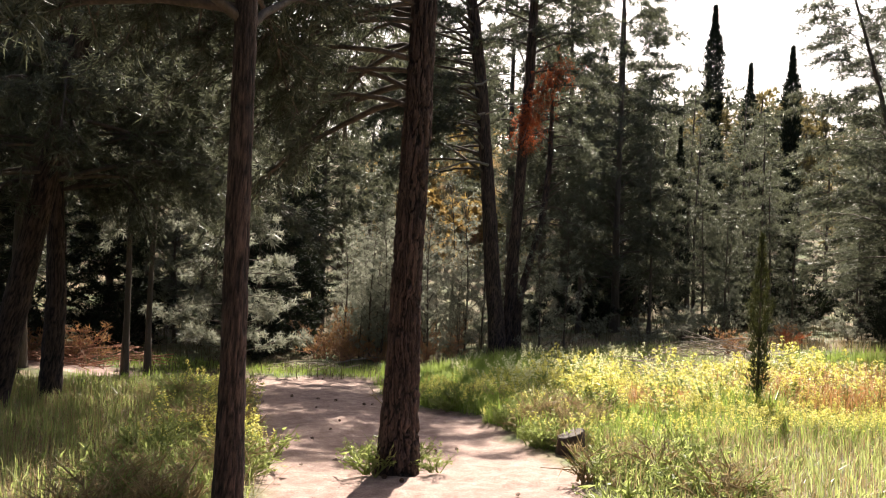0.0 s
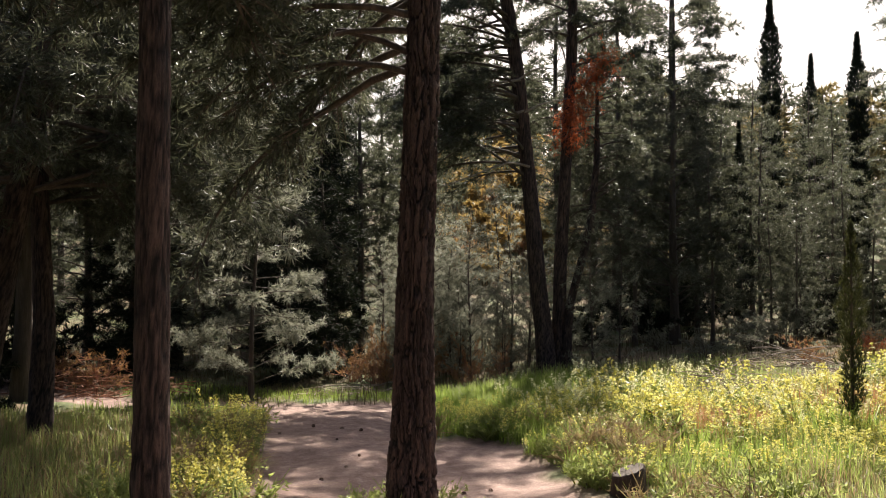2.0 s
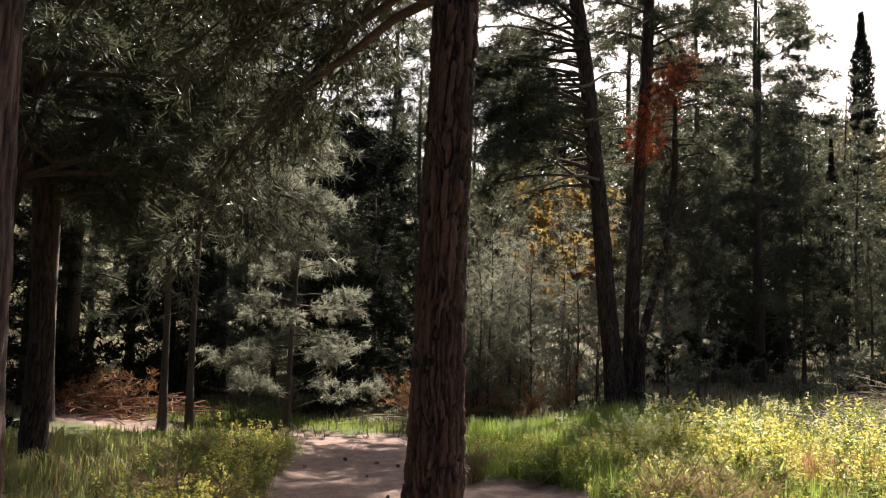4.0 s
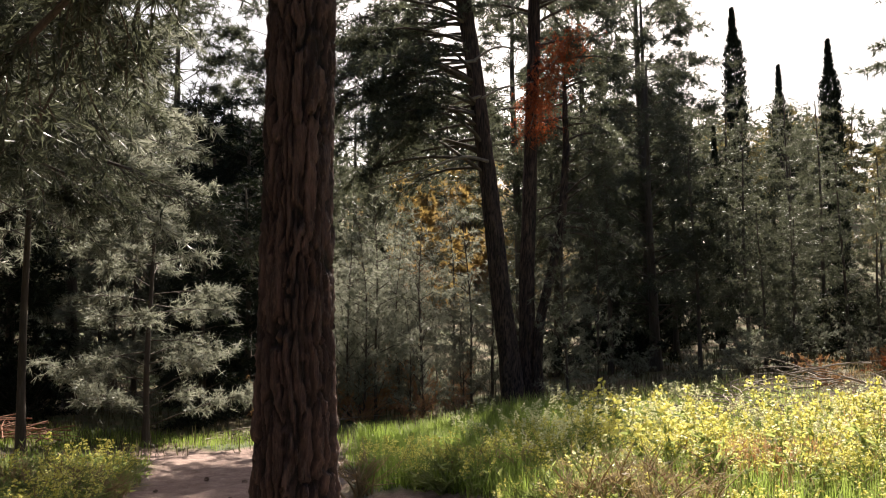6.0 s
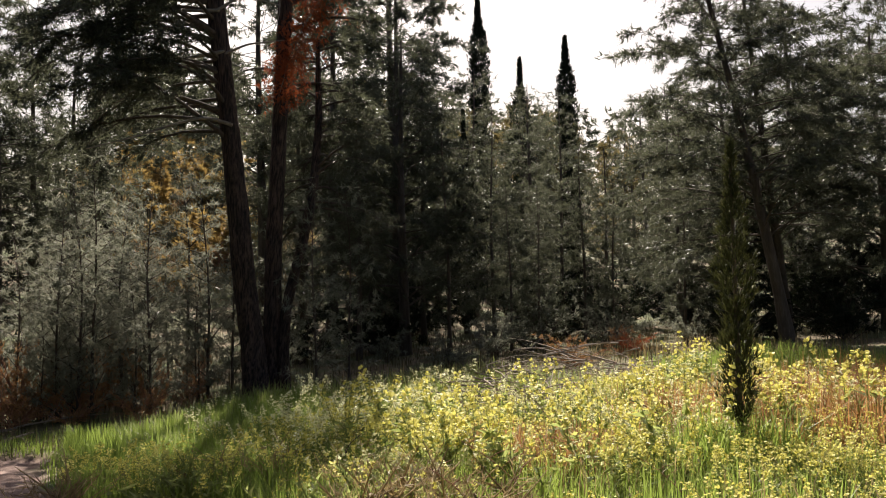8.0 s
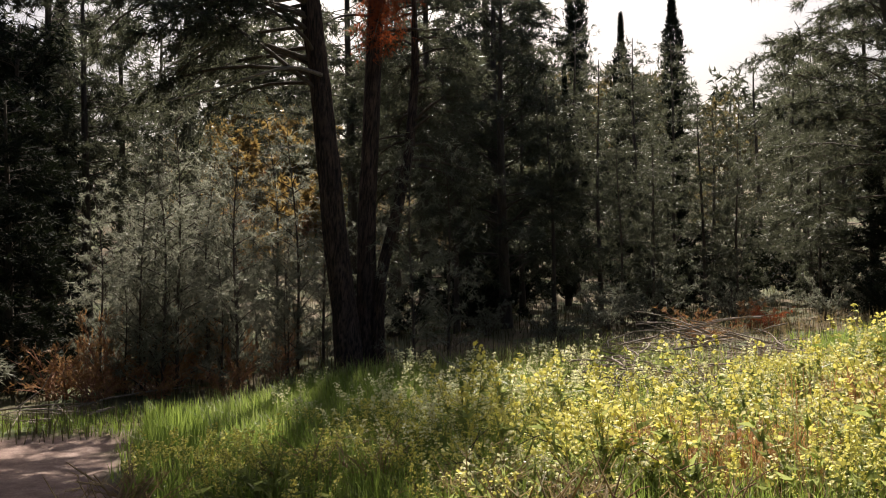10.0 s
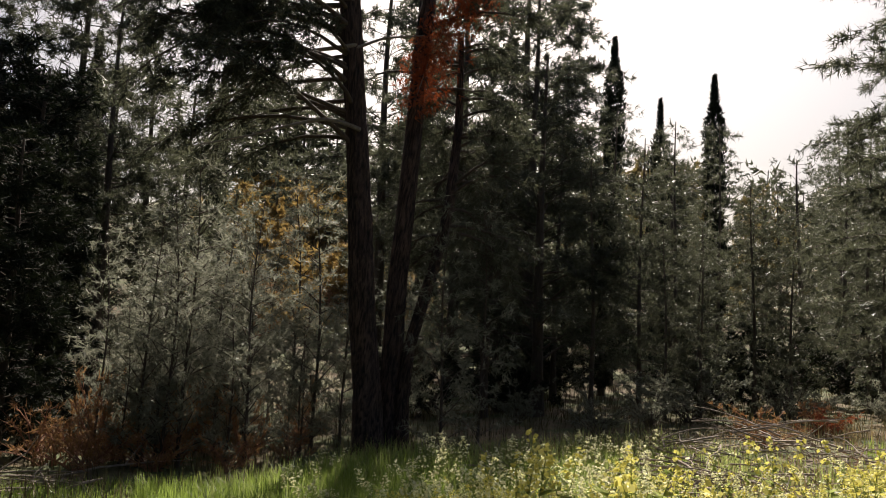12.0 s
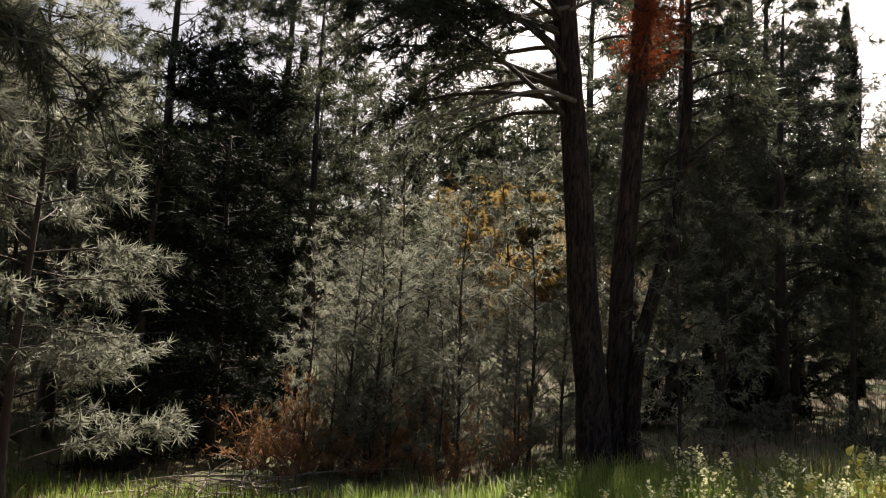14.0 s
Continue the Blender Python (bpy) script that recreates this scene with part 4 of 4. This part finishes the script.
def mustard(seed, height, petal):
    """One flowering plant at the origin: stems, leaves, flowers as three meshes."""
    r = np.random.default_rng(seed)
    lines, lv_at, lv_ax, fl = [], [], [], []
    for i in range(r.integers(3, 6)):
        pts = limb_line((r.normal() * 0.03, r.normal() * 0.03, 0), r.uniform(0, 6.3), 1.25 + r.uniform(-0.25, 0.2), height * r.uniform(0.75, 1.15), -0.1, r, 4)
        lines.append((pts, np.linspace(0.005, 0.002, 4)))
        for s in r.uniform(0.1, 0.7, 6):
            lv_at.append(line_at(pts, [s])[0])
            a = r.uniform(0, 6.3)
            lv_ax.append([math.cos(a), math.sin(a), 0.4])
        for s in (0.72, 0.84, 0.93, 1.0):
            c = line_at(pts, [s])[0]
            fl.append(c + r.normal(size=(7, 3)) * [0.02, 0.02, 0.014])
    fl = np.concatenate(fl)
    sv, sf = tubes(lines, 3)
    lv, lf = blades(np.array(lv_at), unit(np.array(lv_ax)), 2, 0.13, 0.035, 0.4, r)
    n = len(fl)
    up = unit(np.array([[0, 0, 1.0]]) + 0.7 * r.normal(size=(n, 3)))
    a = unit(np.cross(up, r.normal(size=(n, 3))))
    b = np.cross(up, a)
    s = (0.0165 * r.uniform(0.7, 1.3, n))[:, None]
    q = np.stack([fl - a * s, fl - a * s * 0.2 - b * s, fl + a * s, fl + b * s], 1).reshape(-1, 3)
    return (sv, sf), (lv, lf), (q, np.arange(4 * n).reshape(-1, 4))


def spread(kinds, x, y, turn, size):
    """Joins plants at places into one array of verts and faces for each of their three meshes."""
    out = []
    pick = np.arange(len(x)) % len(kinds)
    z = rise(x, y) - 0.02
    for k in range(3):
        vs, fs, base = [], [], 0
        for i, kind in enumerate(kinds):
            v, f = kind[k]
            m = np.where(pick == i)[0]
            c, s = np.cos(turn[m])[:, None], np.sin(turn[m])[:, None]
            w = np.stack([(v[:, 0] * c - v[:, 1] * s) * size[m][:, None] + x[m][:, None], (v[:, 0] * s + v[:, 1] * c) * size[m][:, None] + y[m][:, None], v[:, 2] * size[m][:, None] + z[m][:, None]], -1)
            vs.append(w.reshape(-1, 3))
            fs.append((f[None] + (base + np.arange(len(m)) * len(v))[:, None, None]).reshape(-1, f.shape[1]))
            base += w.shape[0] * w.shape[1]
        out.append((np.concatenate(vs), np.concatenate(fs)))
    return out


KINDS = [mustard(100 + i, 0.72, M_PETAL) for i in range(6)]


def flower_field(name, count, area, keep, size, petal, label, seed):
    r = np.random.default_rng(seed)
    x, y = scatter(count, *area, keep, r)
    st, lv, fl = spread(KINDS, x, y, r.uniform(0, 6.3, len(x)), size * r.uniform(0.6, 1.25, len(x)))
    ob = thing(name)
    part("stem_mass", mesh_from("stem_mass", *st, M_WEED), ob)
    part("foliage", mesh_from("foliage", *lv, M_WEED), ob)
    part("bloom", mesh_from("bloom", *fl, petal), ob)
    return tagged(ob, label, "flowers", kind="stuff")


patchy = lambda x, y: 0.45 + 0.6 * np.sin(0.9 * x + 1.3) * np.sin(0.8 * y + 0.4 * x)
flower_field("mustard_flowers", 2300, (1.3, 9.5, 5.6, 13.8), lambda x, y: MEADOW(x, y) & (rg.uniform(size=x.shape) < patchy(x, y)), 0.6, M_PETAL, "dense yellow mustard flowers in the sunny meadow", 201)
flower_field("tall_mustard_flowers", 110, (3.2, 9.5, 8, 13), MEADOW, 1.15, M_PETAL, "tall yellow mustard standing above the meadow", 205)
flower_field("pale_mustard_flowers", 420, (2.0, 11, 9, 14.8), MEADOW, 0.7, M_PETAL_PALE, "pale cream-yellow wild mustard in the meadow", 202)
flower_field("pale_mustard_flowers", 70, (1.8, 7.0, 13.2, 17.6), lambda x, y: track_distance(x, y) > 0.3, 0.75, M_PETAL_PALE, "leafy pale-flowered weeds below the pines", 206)
flower_field("mustard_flowers", 330, (-4.0, -1.6, 4.5, 13), lambda x, y: (track_distance(x, y) > 0.08) & (track_distance(x, y) < 0.2 + np.abs(rg.normal(size=x.shape)) * 0.7), 0.75, M_PETAL, "yellow mustard flowers along the track", 203)
flower_field("mustard_flowers", 120, (0.2, 1.6, 8.5, 13), lambda x, y: track_distance(x, y) > 0.1, 0.6, M_PETAL, "small yellow flowers in green grass", 204)


# ---- single weeds at the edges of the track ----
weed = shrub("weed_plant", 401, 0.34, 0.5, M_WEED, M_WEED, stems=12, twigs=14, tufts=3, needles=3, length=0.07, blade=0.022)
straw = shrub("dry_tussock", 402, 0.4, 0.45, M_STRAW, M_STRAW, stems=14, twigs=8, tufts=2, needles=3, length=0.12, blade=0.008)
put(weed, 0.02, 5.35, 0, 0.8, label="leafy green weed at the edge of the track", category="weed", group="weeds by the track", first=True)
put(straw, 2.6, 4.3, 0, 0.9, label="dry pale tussock at the edge of the track", category="tussock", group="tussocks by the track", first=True)
rw = np.random.default_rng(403)
for x, y, s in [(-0.62, 4.55, 0.9), (-0.5, 5.1, 0.8), (-0.75, 5.4, 0.6), (0.15, 4.6, 0.6)]:
    put(weed, x, y, x * 9, s)
made = 0
while made < 150:
    x, y = rw.uniform(-6, 8), rw.uniform(1.0, 12)
    d = float(track_distance(np.array([x]), np.array([y]))[0])
    if 0.05 < d < 1.6 and stump_clear(x, y):
        put(weed if rw.uniform() < 0.6 else straw, x, y, rw.uniform(0, 6.3), rw.uniform(0.6, 1.35))
        made += 1


# ---- loose things ----
def stump(x, y):
    """A short sawn stump with rough bark, cut aslant."""
    r = np.random.default_rng(301)
    n = 26
    a = np.arange(n) * 2 * np.pi / n
    rr = 0.19 * (1 + 0.06 * np.sin(3 * a) + 0.05 * r.normal(size=n))
    rows = []
    for k, z in enumerate((-0.1, 0.0, 0.1, 0.2, 0.275, 0.29)):
        f = (1.25, 1.12, 1.02, 1.0, 0.98, 0.9)[k]
        tilt = 0.12 * np.cos(a) * (k / 5)
        rows.append(np.stack([rr * f * np.cos(a), rr * f * np.sin(a), z + tilt * 0.5], -1))
    v = np.concatenate(rows + [np.array([[0, 0, 0.285]])])
    f = [[k * n + i, k * n + (i + 1) % n, (k + 1) * n + (i + 1) % n, (k + 1) * n + i] for k in range(5) for i in range(n)]
    ob = thing("tree_stump", (x, y, h(x, y)))
    part("side", mesh_from("side", v[:-1], f, M_ROTTEN, True), ob)
    top = np.concatenate([rows[-1] + [0, 0, 0.002], [[0, 0, 0.292]]])
    part("cut_face", mesh_from("cut_face", top, [[i, (i + 1) % n, n] for i in range(n)], M_BARK_GREY), ob, "weathered dark sawn face")
    return tagged(ob, "low sawn tree stump beside the track", "stump")


stump(2.2, 5.78)


def stick_heap(name, x, y, wide, high, count, mat, label, seed, length=1.2, thick=0.012):
    """A heap of crooked dead sticks, each a part."""
    r = np.random.default_rng(seed)
    ob = thing(name, (x, y, h(x, y)))
    for i in range(count):
        a, d = r.uniform(0, 6.3), wide * math.sqrt(r.uniform()) * 0.5
        z = max(0.02, high * (1 - d / (wide * 0.55)) * r.uniform(0.1, 1))
        pts = limb_line((0, 0, 0), r.uniform(0, 6.3), r.uniform(-0.25, 0.35), length * r.uniform(0.5, 1.2), 0.3, r, 6, 0.25)
        pts = pts - pts.mean(0) + [d * math.cos(a), d * math.sin(a) * 0.7, z]
        part("stick", mesh_from("stick", *tubes([(pts, np.linspace(thick * r.uniform(0.7, 1.6), 0.004, 6))], 5), mat, True), ob)
    return tagged(ob, label, "brushwood")


stick_heap("brushwood_heap", 6.9, 14.4, 3.4, 0.75, 110, M_STICK, "heap of pale dead sticks in the meadow", 311)
stick_heap("brushwood_heap", 9.4, 16.6, 4.4, 1.0, 100, M_STICK, "tangled heap of brown dead branches", 312, 1.6)
stick_heap("brushwood_heap", -7.6, 17.6, 3.6, 0.9, 110, M_STICK_RED, "heap of reddish dead branches beside the track", 313, 1.5)
stick_heap("brushwood_heap", -1.8, 19.4, 2.4, 0.35, 30, M_STICK, "dead sticks lying under the trees", 314, 1.6, 0.016)
stick_heap("dry_stalks", 8.0, 9.8, 2.6, 0.9, 60, M_STICK_RED, "dry reddish stalks at the meadow's edge", 315, 0.8, 0.006)


def cone(seed):
    """A pine cone: an egg of overlapping scales."""
    r = np.random.default_rng(seed)
    vs, fs = [], []
    for k in range(48):
        t, a = (k + 0.5) / 48, k * 2.4
        rad = 0.022 * math.sin(math.pi * (0.12 + 0.8 * t)) + 0.004
        c = np.array([rad * math.cos(a), rad * math.sin(a), 0.07 * t - 0.035])
        o = np.array([math.cos(a), math.sin(a), 0.5])
        s = np.array([-math.sin(a), math.cos(a), 0])
        b = len(vs)
        vs += [c - s * 0.008 - o * 0.006, c + s * 0.008 - o * 0.006, c + o * 0.01 + s * 0.004, c + o * 0.01 - s * 0.004]
        fs.append([b, b + 1, b + 2, b + 3])
    return mesh_from("pine_cone", vs, fs, M_CONE)


cone_mesh = cone(1)
rc = np.random.default_rng(321)
for i in range(30):
    cy = rc.uniform(1.5, 13)
    cx = float(np.interp(cy, [p[1] for p in TRACK[:7]], [p[0] for p in TRACK[:7]])) + rc.uniform(-1.5, 1.3)
    ob = new("pine_cone", cone_mesh)
    ob.location, ob.rotation_euler = (cx, cy, h(cx, cy) - 0.05 + 0.022), (rc.uniform(1.2, 1.9), 0, rc.uniform(0, 6.3))
    ob.scale = (rc.uniform(0.6, 1.0),) * 3
    tagged(ob, "fallen brown pine cone on the earth track", "pine cone", "cones on the track")


# ---- dead stalks standing and lying in the meadow ----
def dead_stalk(seed, length):
    """A dry bent stalk with a few side shoots."""
    r = np.random.default_rng(seed)
    main = limb_line((0, 0, -0.03), 0.0, r.uniform(0.7, 1.2), length, r.uniform(0.2, 1.2), r, 8, 0.2)
    lines = [(main, np.linspace(0.008, 0.003, 8))]
    for s in r.uniform(0.35, 0.9, 4):
        q = line_at(main, [s])[0]
        lines.append((limb_line(q, r.uniform(0, 6.3), r.uniform(0.2, 1.1), length * 0.25, 0.5, r, 4, 0.3), np.linspace(0.004, 0.002, 4)))
    return tubes(lines, 4)


for k, (mat, label) in enumerate(((M_STICK, "pale dry bent stalk among the flowers"), (M_ROTTEN, "dark dead stalk among the flowers"), (M_STICK_RED, "reddish dry stalk in the meadow"))):
    stalk = mesh_from("dead_stalk", *dead_stalk(501 + k, 1.0), mat, True)
    for i in range(14):
        x, y = rw.uniform(2.6, 8.6), rw.uniform(7.5, 14.5)
        ob = new("dead_stalk", stalk)
        ob.location, ob.rotation_euler, ob.scale = (x, y, h(x, y)), (0, 0, rw.uniform(0, 6.3)), (rw.uniform(0.55, 1.1),) * 3
        tagged(ob, label, "stalk", "dead stalks in the meadow")
fallen = tubes([(np.array([(0, 0, 0), (0.8, 0.1, 0.1), (1.7, -0.05, 0.16), (2.6, 0.1, 0.12)]), [0.022, 0.02, 0.014, 0.006]), (np.array([(1.2, 0, 0.13), (1.6, 0.3, 0.4), (1.8, 0.45, 0.75)]), [0.012, 0.009, 0.004])], 6)
for x, y, a in [(-3.2, 20.2, 0.1), (-1.2, 20.6, 0.5), (5.8, 14.9, 2.4), (7.6, 13.2, -0.4)]:
    ob = new("fallen_branch", mesh_from("fallen_branch", *fallen, M_STICK, True))
    ob.location, ob.rotation_euler = (x, y, h(x, y) + 0.02), (0, 0, a)
    tagged(ob, "pale fallen branch lying on the ground", "branch", "fallen branches")
